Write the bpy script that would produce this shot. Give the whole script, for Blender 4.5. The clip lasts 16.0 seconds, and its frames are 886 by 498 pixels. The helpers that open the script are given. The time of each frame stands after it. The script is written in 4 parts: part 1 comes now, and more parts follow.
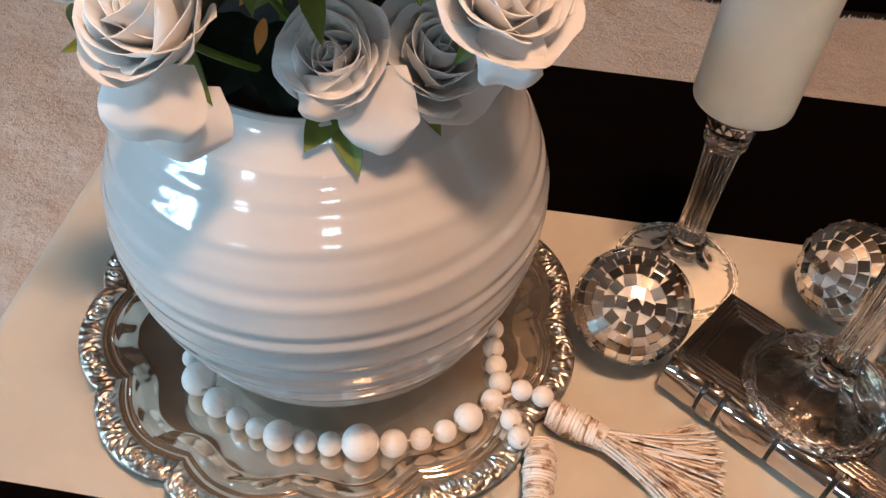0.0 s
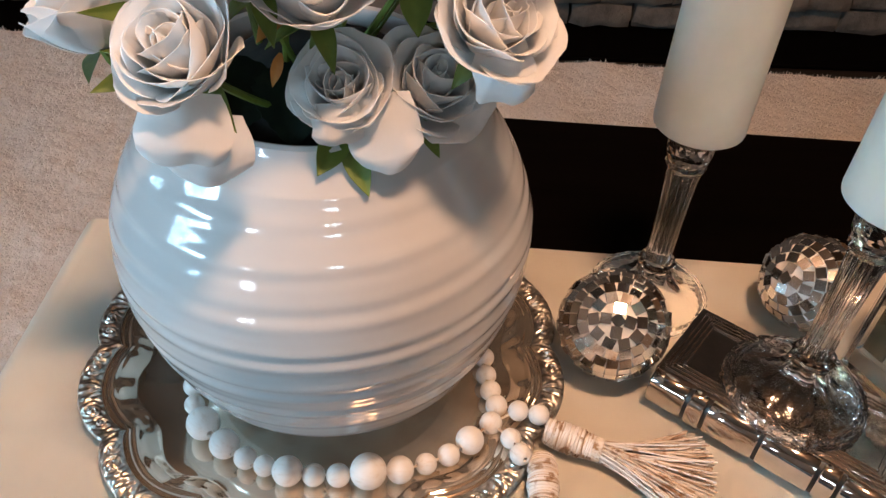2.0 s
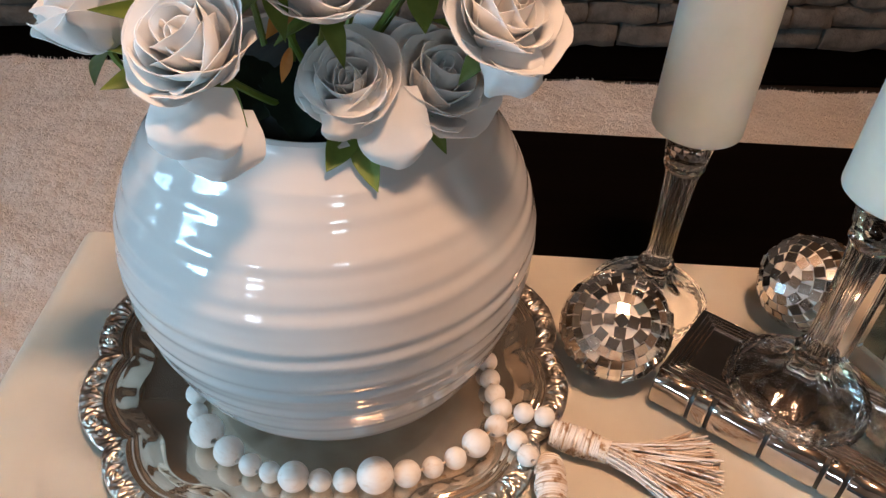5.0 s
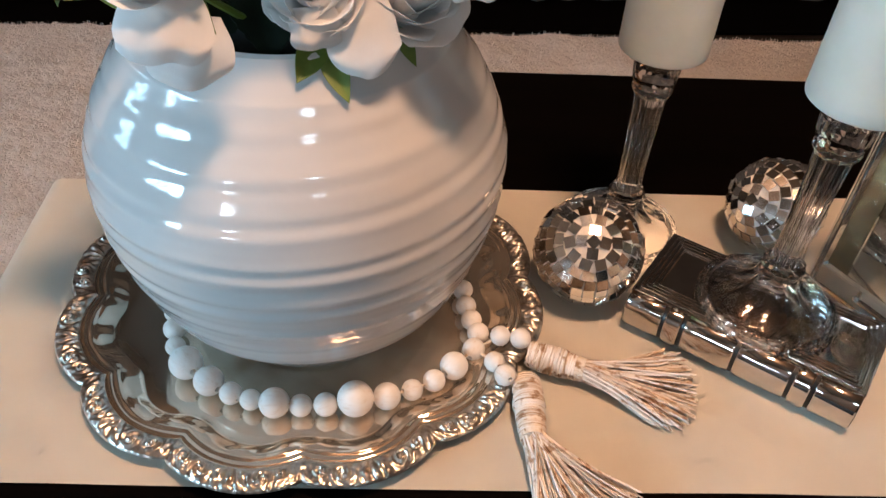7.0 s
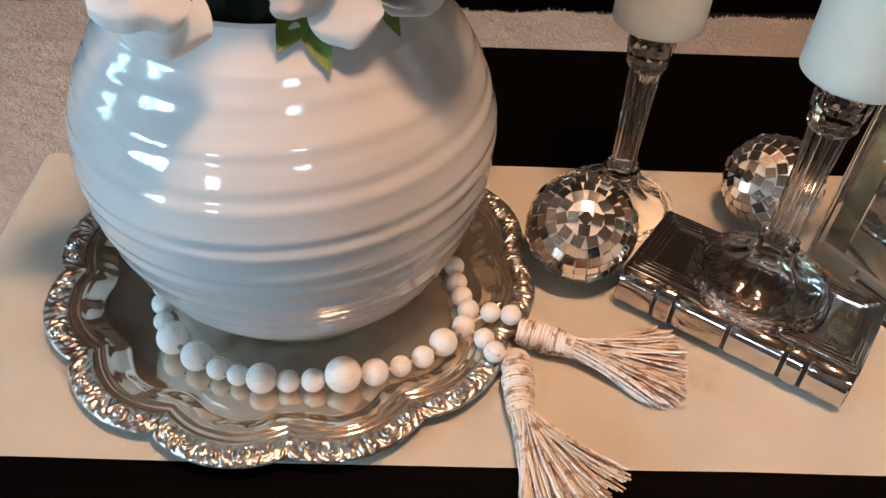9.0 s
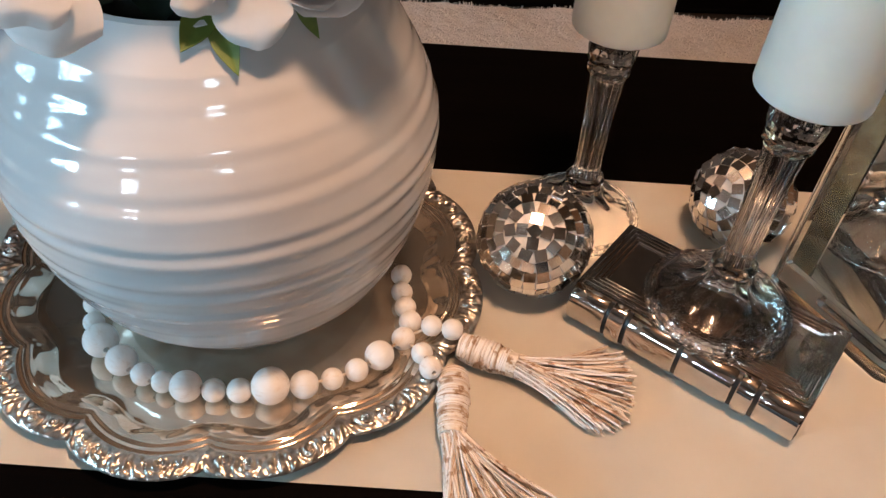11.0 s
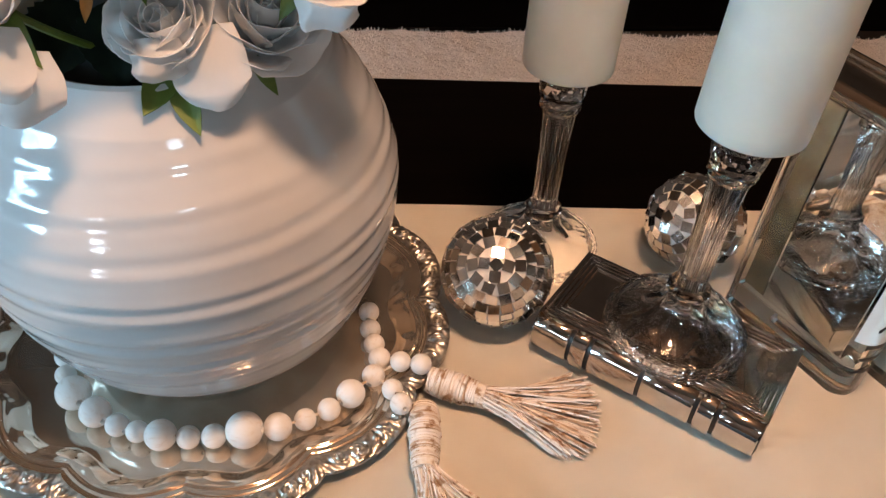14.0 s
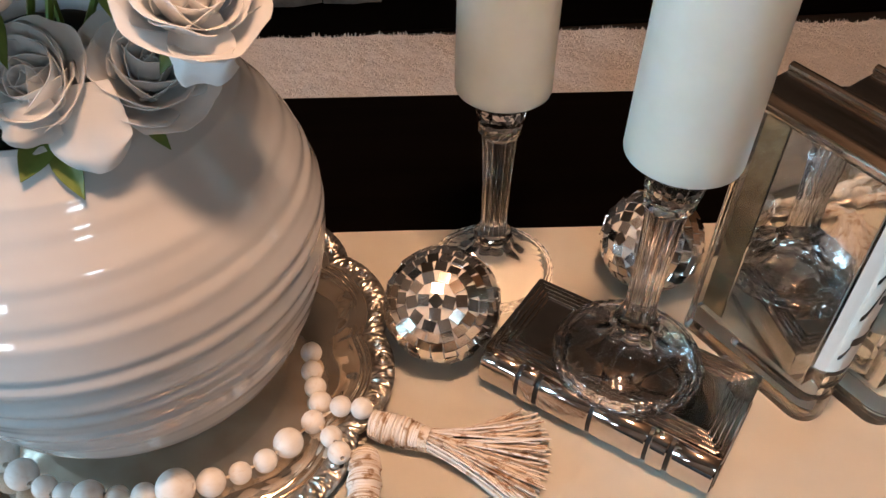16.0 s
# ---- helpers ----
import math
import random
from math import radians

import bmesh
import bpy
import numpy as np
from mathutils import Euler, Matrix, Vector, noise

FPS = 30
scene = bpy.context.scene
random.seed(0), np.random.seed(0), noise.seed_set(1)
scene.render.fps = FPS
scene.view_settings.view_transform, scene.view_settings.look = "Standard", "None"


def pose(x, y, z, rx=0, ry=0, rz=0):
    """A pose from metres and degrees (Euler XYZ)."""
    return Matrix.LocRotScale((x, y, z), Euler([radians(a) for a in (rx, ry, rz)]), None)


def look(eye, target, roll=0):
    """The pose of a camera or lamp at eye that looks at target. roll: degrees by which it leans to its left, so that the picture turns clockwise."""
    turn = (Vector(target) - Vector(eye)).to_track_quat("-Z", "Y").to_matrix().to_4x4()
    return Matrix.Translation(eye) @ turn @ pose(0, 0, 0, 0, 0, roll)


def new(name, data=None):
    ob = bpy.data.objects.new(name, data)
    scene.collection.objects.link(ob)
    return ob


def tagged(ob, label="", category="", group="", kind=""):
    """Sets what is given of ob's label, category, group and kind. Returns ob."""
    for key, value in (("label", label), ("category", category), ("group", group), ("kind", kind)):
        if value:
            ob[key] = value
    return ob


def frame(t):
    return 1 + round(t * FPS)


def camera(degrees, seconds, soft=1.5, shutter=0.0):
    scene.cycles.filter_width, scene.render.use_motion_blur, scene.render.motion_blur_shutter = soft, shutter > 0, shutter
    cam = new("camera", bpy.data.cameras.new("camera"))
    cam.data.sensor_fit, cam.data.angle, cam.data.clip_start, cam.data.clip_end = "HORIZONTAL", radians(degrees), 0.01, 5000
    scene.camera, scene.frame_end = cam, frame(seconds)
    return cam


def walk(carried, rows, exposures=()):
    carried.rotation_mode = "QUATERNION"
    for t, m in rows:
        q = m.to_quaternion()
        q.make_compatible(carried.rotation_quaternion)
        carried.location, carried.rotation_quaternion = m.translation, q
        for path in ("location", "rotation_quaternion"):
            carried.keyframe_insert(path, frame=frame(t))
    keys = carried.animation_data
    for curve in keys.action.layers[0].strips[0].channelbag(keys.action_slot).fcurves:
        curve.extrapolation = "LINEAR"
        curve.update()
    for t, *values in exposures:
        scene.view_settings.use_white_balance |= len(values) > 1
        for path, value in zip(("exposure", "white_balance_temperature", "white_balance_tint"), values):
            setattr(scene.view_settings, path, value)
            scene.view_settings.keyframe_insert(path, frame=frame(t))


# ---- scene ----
cam = camera(55.75, 16.0, soft=1.4, shutter=0.3)
# seconds, x, y, z, yaw, pitch, roll
ROWS = [
    (0, 0.0587, -0.4751, 0.5560, 2.81, -47.79, 3.49),
    (0.5, 0.0743, -0.4809, 0.5488, 3.60, -48.08, 3.92),
    (1, 0.0520, -0.4956, 0.5406, 0.24, -47.49, 4.94),
    (1.5, 0.0314, -0.5208, 0.5497, -0.89, -44.17, 3.61),
    (2, 0.0277, -0.5284, 0.5503, -1.98, -41.87, 3.09),
    (2.5, 0.0266, -0.5363, 0.5504, -2.19, -40.75, 2.12),
    (3, 0.0197, -0.5400, 0.5476, -2.99, -40.04, 2.88),
    (3.5, 0.0170, -0.5439, 0.5413, -3.22, -40.38, 2.57),
    (5.8, 0.0099, -0.5402, 0.5333, -3.56, -39.87, 3.62),
    (6, 0.0041, -0.5417, 0.5261, -4.31, -40.34, 4.13),
    (6.5, 0.0056, -0.5595, 0.5145, -4.98, -40.84, 3.86),
    (7, 0.0137, -0.5682, 0.5127, -5.75, -41.79, 2.99),
    (7.5, 0.0015, -0.5781, 0.5071, -7.32, -42.22, 3.55),
    (8, 0.0021, -0.5794, 0.5074, -7.03, -42.28, 3.31),
    (8.5, 0.0088, -0.5797, 0.5047, -6.37, -41.65, 3.12),
    (9, 0.0282, -0.5671, 0.5061, -5.09, -43.13, 2.78),
    (9.5, 0.0668, -0.5574, 0.4959, -2.77, -43.39, 1.45),
    (11.8, 0.0920, -0.5370, 0.5038, -3.78, -44.70, 4.32),
    (12, 0.0928, -0.5406, 0.5049, -4.11, -44.92, 4.41),
    (12.5, 0.0844, -0.5390, 0.5099, -6.55, -44.03, 5.25),
    (13, 0.0832, -0.5417, 0.5105, -7.06, -43.46, 4.00),
    (13.5, 0.0903, -0.5451, 0.5172, -6.40, -42.83, 2.74),
    (14, 0.0918, -0.5425, 0.5233, -6.00, -42.52, 2.83),
    (14.5, 0.0888, -0.5310, 0.5271, -6.27, -42.95, 2.91),
    (15, 0.1015, -0.5191, 0.5308, -4.94, -43.18, 1.02),
    (15.5, 0.1270, -0.5130, 0.5333, -5.12, -42.96, 0.26),
    (16, 0.1512, -0.5040, 0.5303, -4.90, -43.14, -0.35),
]
walk(cam, [(t, pose(x, y, z, 0, 0, yaw) @ pose(0, 0, 0, 90 + pitch) @ pose(0, 0, 0, 0, 0, roll)) for t, x, y, z, yaw, pitch, roll in ROWS], [(0.0, 0.28), (16.0, 0.28)])

# ---- world and light ----
world = bpy.data.worlds.new("world")
scene.world = world
world.use_nodes = True
wn, wl = world.node_tree.nodes, world.node_tree.links
sky = wn.new("ShaderNodeTexSky")
sky.sky_type = "NISHITA"
sky.sun_disc = False
sky.sun_elevation, sky.sun_rotation = radians(30), radians(230)
wl.new(sky.outputs[0], wn["Background"].inputs[0])
wn["Background"].inputs[1].default_value = 0.08

FLOOR = -0.45
X0, X1, Y0, Y1, Z1 = -2.3, 3.0, -3.2, 2.3, 1.95


def area(name, m, w, h, power, color):
    d = bpy.data.lights.new(name, "AREA")
    d.shape, d.size, d.size_y, d.energy, d.color = "RECTANGLE", w, h, power, color
    ob = new(name, d)
    ob.matrix_world = m
    return ob


COOL, WARM = (0.40, 0.73, 1.0), (1.0, 0.60, 0.38)
area("daylight_west", look((X0 + 0.03, -1.0, 0.62), (0, -0.3, 0.3)), 0.90, 0.36, 67, COOL)
area("daylight_north_west", look((X0 + 0.03, 0.30, 0.54), (0, -0.1, 0.3)), 0.50, 0.24, 8, COOL)
area("daylight_south_west", look((-1.95, Y0 + 0.03, 0.75), (0, -0.5, 0.2)), 0.44, 0.26, 15, (0.66, 0.82, 1.0))
area("daylight_south", look((0.55, Y0 + 0.03, 1.50), (0, -0.5, 0.2)), 0.50, 0.32, 15, (0.62, 0.84, 1.0))
for x in (0.20, 0.34):
    bulb = bpy.data.lights.new("ceiling_bulb", "POINT")
    bulb.energy, bulb.color, bulb.shadow_soft_size = 42, WARM, 0.08
    new("ceiling_bulb", bulb).location = (x, -0.36, 1.72)



# ---- materials ----
class Mat:
    """A node material with a principled shader, and short ways to add to it."""

    def __init__(self, name, color=(0.8, 0.8, 0.8), rough=0.5, metal=0.0, **more):
        self.m = bpy.data.materials.new(name)
        self.m.use_nodes = True
        self.n, self.l = self.m.node_tree.nodes, self.m.node_tree.links
        self.b = self.n["Principled BSDF"]
        self.set("Base Color", (*color, 1)), self.set("Roughness", rough), self.set("Metallic", metal)
        for key, value in more.items():
            self.set(key.replace("_", " "), value)
        self.where = self.n.new("ShaderNodeTexCoord").outputs["Object"]
        self.height = None

    def set(self, key, value):
        self.b.inputs[key].default_value = value

    def link(self, a, key):
        self.l.new(a, self.b.inputs[key])

    def noise(self, scale, detail=4.0, rough=0.55, stretch=None):
        t = self.n.new("ShaderNodeTexNoise")
        t.inputs["Scale"].default_value, t.inputs["Detail"].default_value, t.inputs["Roughness"].default_value = scale, detail, rough
        src = self.where
        if stretch:
            k = self.n.new("ShaderNodeMapping")
            k.inputs["Scale"].default_value = stretch
            self.l.new(src, k.inputs["Vector"])
            src = k.outputs[0]
        self.l.new(src, t.inputs["Vector"])
        return t.outputs["Fac"]

    def voronoi(self, scale, feature="F1"):
        t = self.n.new("ShaderNodeTexVoronoi")
        t.feature = feature
        t.inputs["Scale"].default_value = scale
        self.l.new(self.where, t.inputs["Vector"])
        return t.outputs["Distance"]

    def random(self):
        return self.n.new("ShaderNodeObjectInfo").outputs["Random"]

    def island(self):
        return self.n.new("ShaderNodeNewGeometry").outputs["Random Per Island"]

    def ramp(self, fac, stops, key=None):
        r = self.n.new("ShaderNodeValToRGB")
        e = r.color_ramp.elements
        while len(e) < len(stops):
            e.new(0.5)
        for el, (p, c) in zip(e, stops):
            el.position, el.color = p, (*c, 1) if isinstance(c, tuple) else (c, c, c, 1)
        self.l.new(fac, r.inputs[0])
        if key:
            self.link(r.outputs[0], key)
        return r.outputs[0]

    def mix(self, a, b, fac, key=None, how="MIX"):
        x = self.n.new("ShaderNodeMix")
        x.data_type, x.blend_type = "RGBA", how
        for socket, v in ((x.inputs[0], fac), (x.inputs[6], a), (x.inputs[7], b)):
            if isinstance(v, (int, float)):
                socket.default_value = v
            elif isinstance(v, tuple):
                socket.default_value = (*v, 1)
            else:
                self.l.new(v, socket)
        if key:
            self.link(x.outputs[2], key)
        return x.outputs[2]

    def bump(self, fac, strength, distance):
        b = self.n.new("ShaderNodeBump")
        b.inputs["Strength"].default_value, b.inputs["Distance"].default_value = strength, distance
        self.l.new(fac, b.inputs["Height"])
        if self.height:
            self.l.new(self.height, b.inputs["Normal"])
        self.height = b.outputs[0]
        self.link(self.height, "Normal")
        return self


def build_materials():
    M = {}
    m = M["ceramic"] = Mat("white_glazed_ceramic", (0.70, 0.70, 0.685), 0.07, Coat_Weight=0.4, Coat_Roughness=0.03)
    m.ramp(m.noise(9, 3), [(0.3, (0.575, 0.57, 0.56)), (0.7, (0.635, 0.63, 0.615))], "Base Color")
    m.ramp(m.noise(60, 4), [(0.3, 0.06), (0.7, 0.12)], "Roughness")
    m.bump(m.noise(420, 3, 0.6, (0.06, 0.06, 1)), 0.035, 0.0012).bump(m.noise(45, 2), 0.10, 0.002)
    m = M["cloth"] = Mat("cream_satin_cloth", (0.8, 0.77, 0.7), 0.45, Sheen_Weight=0.15)
    a = m.noise(14, 5)
    m.ramp(a, [(0.3, (0.84, 0.79, 0.69)), (0.7, (0.89, 0.855, 0.765))], "Base Color")
    m.bump(m.noise(900, 2, 0.5, (1, 0.25, 1)), 0.15, 0.0004).bump(m.noise(12, 3), 0.25, 0.003)
    m = M["dark_wood"] = Mat("espresso_wood", (0.002, 0.0012, 0.001), 0.55, Specular_IOR_Level=0.03)
    m.ramp(m.noise(30, 6, 0.6, (0.15, 3, 3)), [(0.3, (0.0008, 0.0005, 0.0004)), (0.7, (0.0025, 0.0015, 0.0012))], "Base Color")
    m.bump(m.noise(60, 4, 0.6, (0.1, 3, 3)), 0.1, 0.001)
    m = M["silver"] = Mat("tarnished_silver", (0.72, 0.68, 0.62), 0.14, 0.9)
    m.ramp(m.noise(25, 6), [(0.3, (0.60, 0.50, 0.40)), (0.65, (0.82, 0.73, 0.61))], "Base Color")
    m.ramp(m.noise(70, 5), [(0.3, 0.04), (0.75, 0.10)], "Roughness")
    m.bump(m.noise(30, 3), 0.10, 0.002)
    m = M["silver_ornament"] = Mat("cast_silver_ornament", (0.7, 0.66, 0.6), 0.30, 1.0)
    m.ramp(m.noise(160, 4), [(0.32, (0.34, 0.29, 0.24)), (0.6, (0.74, 0.69, 0.62))], "Base Color")
    m.bump(m.noise(420, 3), 0.18, 0.0008)
    m = M["mirror"] = Mat("mirror_tile", (0.86, 0.86, 0.85), 0.03, 1.0)
    m.ramp(m.random(), [(0.0, (0.34, 0.29, 0.24)), (0.18, (0.70, 0.65, 0.59)), (0.6, (0.88, 0.88, 0.87)), (1.0, (0.94, 0.95, 0.96))], "Base Color")
    m.ramp(m.noise(40, 3), [(0.3, 0.08), (0.7, 0.22)], "Roughness")
    m.bump(m.noise(300, 2), 0.03, 0.001)
    m = M["grout"] = Mat("pale_grout", (0.72, 0.68, 0.6), 0.8)
    m.ramp(m.noise(200, 3), [(0.3, (0.70, 0.66, 0.60)), (0.7, (0.84, 0.81, 0.76))], "Base Color")
    m = M["crystal"] = Mat("clear_crystal", (1.0, 1.0, 1.0), 0.012, Transmission_Weight=1.0, IOR=1.52)
    m.bump(m.noise(120, 2), 0.05, 0.001)
    m = M["cut_crystal"] = Mat("cut_crystal_edge", (1.0, 1.0, 1.0), 0.05, Transmission_Weight=1.0, IOR=1.48)
    m.bump(m.noise(300, 2), 0.1, 0.0006)
    m = M["wax"] = Mat("ivory_wax", (0.84, 0.84, 0.76), 0.42, Subsurface_Weight=0.5, Subsurface_Scale=0.02)
    m.set("Subsurface Radius", (1.0, 0.7, 0.45))
    m.ramp(m.noise(28, 5), [(0.3, (0.68, 0.69, 0.61)), (0.7, (0.76, 0.77, 0.69))], "Base Color")
    m.bump(m.noise(90, 4), 0.12, 0.001)
    m = M["bead"] = Mat("whitewashed_wood", (0.82, 0.78, 0.74), 0.6)
    fine = m.noise(260, 5, 0.6, (1, 1, 0.3))
    m.ramp(fine, [(0.30, (0.72, 0.64, 0.56)), (0.45, (0.81, 0.775, 0.73)), (0.8, (0.86, 0.84, 0.81))], "Base Color")
    m.bump(fine, 0.14, 0.0006)
    m = M["bare_wood"] = Mat("bare_wood", (0.52, 0.33, 0.2), 0.6)
    m.ramp(m.noise(300, 4), [(0.35, (0.38, 0.2, 0.1)), (0.7, (0.66, 0.48, 0.34))], "Base Color")
    m = M["twine"] = Mat("jute_twine", (0.7, 0.6, 0.48), 0.85)
    m.mix(m.ramp(m.noise(120, 4), [(0.36, (0.52, 0.38, 0.27)), (0.46, (1.0, 1.0, 1.0))]), m.ramp(m.island(), [(0.0, (0.46, 0.32, 0.21)), (0.18, (0.62, 0.49, 0.37)), (0.36, (0.80, 0.73, 0.66)), (1.0, (0.87, 0.83, 0.79))]), 1.0, "Base Color", "MULTIPLY")
    m.bump(m.noise(900, 3), 0.6, 0.0008)
    m = M["twine_wrap"] = Mat("jute_twine_wrap", (0.75, 0.66, 0.55), 0.85)
    m.ramp(m.noise(130, 4, 0.6, (1, 1, 3)), [(0.36, (0.34, 0.2, 0.1)), (0.48, (0.74, 0.64, 0.52)), (0.7, (0.86, 0.82, 0.76))], "Base Color")
    m.bump(m.noise(800, 3), 0.5, 0.0008)
    m = M["chrome"] = Mat("polished_silver_plate", (0.66, 0.64, 0.62), 0.05, 1.0)
    m.ramp(m.noise(35, 5), [(0.3, (0.52, 0.50, 0.48)), (0.7, (0.72, 0.70, 0.68))], "Base Color")
    m.ramp(m.noise(90, 5), [(0.35, 0.03), (0.75, 0.12)], "Roughness")
    m.bump(m.noise(40, 2), 0.05, 0.001)
    m = M["petal"] = Mat("white_silk_petal", (0.86, 0.85, 0.82), 0.65, Subsurface_Weight=0.5, Subsurface_Scale=0.008, Sheen_Weight=0.2)
    m.set("Subsurface Radius", (1.0, 0.95, 0.9))
    m.ramp(m.noise(70, 4), [(0.3, (0.82, 0.81, 0.79)), (0.7, (0.87, 0.86, 0.84))], "Base Color")
    m.bump(m.noise(700, 2), 0.10, 0.0003)
    m = M["petal_inner"] = Mat("cream_silk_petal", (0.85, 0.79, 0.70), 0.65, Subsurface_Weight=0.5, Subsurface_Scale=0.008)
    m.set("Subsurface Radius", (1.0, 0.95, 0.9))
    m.ramp(m.noise(70, 4), [(0.3, (0.80, 0.775, 0.74)), (0.7, (0.84, 0.825, 0.80))], "Base Color")
    m.bump(m.noise(700, 2), 0.12, 0.0003)
    m = M["leaf"] = Mat("green_silk_leaf", (0.10, 0.15, 0.02), 0.5)
    m.ramp(m.noise(50, 4), [(0.3, (0.07, 0.12, 0.015)), (0.7, (0.16, 0.21, 0.03))], "Base Color")
    m.bump(m.noise(300, 3), 0.2, 0.0008)
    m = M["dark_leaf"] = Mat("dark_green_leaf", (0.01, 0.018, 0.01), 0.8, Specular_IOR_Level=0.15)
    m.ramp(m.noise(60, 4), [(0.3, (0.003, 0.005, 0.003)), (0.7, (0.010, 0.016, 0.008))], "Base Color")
    m = M["amber_leaf"] = Mat("amber_dried_leaf", (0.5, 0.2, 0.04), 0.6)
    m.ramp(m.noise(60, 4), [(0.3, (0.32, 0.12, 0.02)), (0.7, (0.6, 0.28, 0.06))], "Base Color")
    # near-black colour that stands for the shade inside the vase mouth
    m = M["mouth_shade"] = Mat("black_mouth_shade", (0.006, 0.006, 0.006), 0.95)
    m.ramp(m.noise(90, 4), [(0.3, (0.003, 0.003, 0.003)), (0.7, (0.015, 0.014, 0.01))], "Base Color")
    m = M["rug"] = Mat("cream_shag_wool", (0.62, 0.55, 0.47), 0.95, Sheen_Weight=0.3)
    m.mix(m.ramp(m.noise(9, 5), [(0.3, (0.66, 0.59, 0.53)), (0.7, (0.78, 0.72, 0.66))]),
          m.ramp(m.noise(160, 4), [(0.3, 0.82), (0.7, 1.0)]), 0.6, "Base Color", "MULTIPLY")
    m.bump(m.noise(240, 4), 0.4, 0.004).bump(m.noise(34, 5), 0.9, 0.016)
    m = M["shag"] = Mat("cream_wool_pile", (0.66, 0.59, 0.52), 0.95)
    m.ramp(m.island(), [(0.0, (0.62, 0.565, 0.50)), (1.0, (0.76, 0.71, 0.65))], "Base Color")
    m = M["floor"] = Mat("dark_floor_boards", (0.02, 0.014, 0.01), 0.5)
    m.ramp(m.noise(20, 5, 0.6, (0.2, 2, 1)), [(0.3, (0.012, 0.008, 0.006)), (0.7, (0.03, 0.02, 0.014))], "Base Color")
    m = M["stone"] = Mat("fieldstone", (0.13, 0.11, 0.09), 0.9)
    m.mix(m.ramp(m.noise(14, 6), [(0.3, (0.05, 0.042, 0.035)), (0.7, (0.17, 0.145, 0.12))]),
          m.ramp(m.island(), [(0.0, 0.6), (1.0, 1.0)]), 0.7, "Base Color", "MULTIPLY")
    m.bump(m.noise(40, 6), 0.9, 0.01)
    m = M["mortar"] = Mat("dark_mortar", (0.02, 0.017, 0.014), 0.95)
    m.ramp(m.noise(60, 4), [(0.3, (0.012, 0.01, 0.008)), (0.7, (0.03, 0.026, 0.02))], "Base Color")
    m = M["plaster"] = Mat("painted_plaster", (0.20, 0.16, 0.12), 0.85)
    m.ramp(m.noise(6, 4), [(0.3, (0.30, 0.25, 0.20)), (0.7, (0.36, 0.31, 0.255))], "Base Color")
    m.bump(m.noise(200, 3), 0.1, 0.001)
    m = M["brown_paint"] = Mat("dark_brown_paint", (0.05, 0.035, 0.025), 0.8)
    m.ramp(m.noise(6, 4), [(0.3, (0.04, 0.028, 0.02)), (0.7, (0.06, 0.043, 0.032))], "Base Color")
    m = M["ceiling_wood"] = Mat("brown_ceiling_wood", (0.11, 0.085, 0.065), 0.7)
    m.ramp(m.noise(12, 5, 0.6, (0.2, 2, 1)), [(0.3, (0.10, 0.07, 0.046)), (0.7, (0.15, 0.105, 0.07))], "Base Color")
    m = M["panelling"] = Mat("warm_wood_panelling", (0.36, 0.19, 0.09), 0.5)
    m.ramp(m.noise(10, 5, 0.6, (1, 3, 0.2)), [(0.3, (0.28, 0.14, 0.06)), (0.7, (0.42, 0.23, 0.12))], "Base Color")
    m = M["white_paint"] = Mat("white_paint", (0.78, 0.77, 0.74), 0.45)
    m.ramp(m.noise(8, 4), [(0.3, (0.74, 0.73, 0.70)), (0.7, (0.8, 0.79, 0.77))], "Base Color")
    m = M["glass"] = Mat("clear_glass", (0.95, 0.97, 0.96), 0.01, Transmission_Weight=1.0, IOR=1.5)
    m.bump(m.noise(40, 2), 0.02, 0.002)
    m = M["antique_mirror"] = Mat("antique_mirror", (0.8, 0.78, 0.74), 0.05, 1.0)
    m.ramp(m.noise(38, 5), [(0.24, (0.20, 0.13, 0.07)), (0.29, (0.88, 0.86, 0.82)), (0.8, (0.95, 0.95, 0.95))], "Base Color")
    m.ramp(m.noise(30, 4), [(0.3, 0.10), (0.5, 0.02)], "Roughness")
    m.bump(m.noise(30, 3), 0.06, 0.003)
    m = M["pewter"] = Mat("brushed_pewter", (0.5, 0.46, 0.4), 0.14, 1.0)
    m.ramp(m.noise(60, 4, 0.6, (0.2, 3, 1)), [(0.3, (0.40, 0.36, 0.31)), (0.7, (0.76, 0.72, 0.66))], "Base Color")
    m = M["gold_leaf"] = Mat("dull_gold_leaf", (0.62, 0.48, 0.28), 0.18, 1.0)
    m.ramp(m.noise(40, 4), [(0.3, (0.40, 0.29, 0.15)), (0.7, (0.72, 0.60, 0.40))], "Base Color")
    m = M["label"] = Mat("white_enamel", (0.82, 0.8, 0.75), 0.3)
    m.ramp(m.noise(40, 4), [(0.3, (0.76, 0.74, 0.68)), (0.7, (0.85, 0.83, 0.78))], "Base Color")
    m = M["ink"] = Mat("black_ink", (0.008, 0.007, 0.006), 0.4)
    m = M["brass"] = Mat("lamp_brass", (0.5, 0.35, 0.15), 0.3, 1.0)
    return {k: v.m for k, v in M.items()}


M = build_materials()


# ---- building helpers ----
def mesh_of(name, bm, mat, smooth=True):
    d = bpy.data.meshes.new(name)
    bm.to_mesh(d)
    bm.free()
    d.materials.append(mat)
    if smooth:
        d.shade_smooth()
        d.set_sharp_from_angle(angle=radians(38))
    return d


FLAT = ("tabletop", "leg", "cover", "page_block", "bottom_cover", "border_ridge", "mirror_lining", "back_lining", "base_lining", "lid")


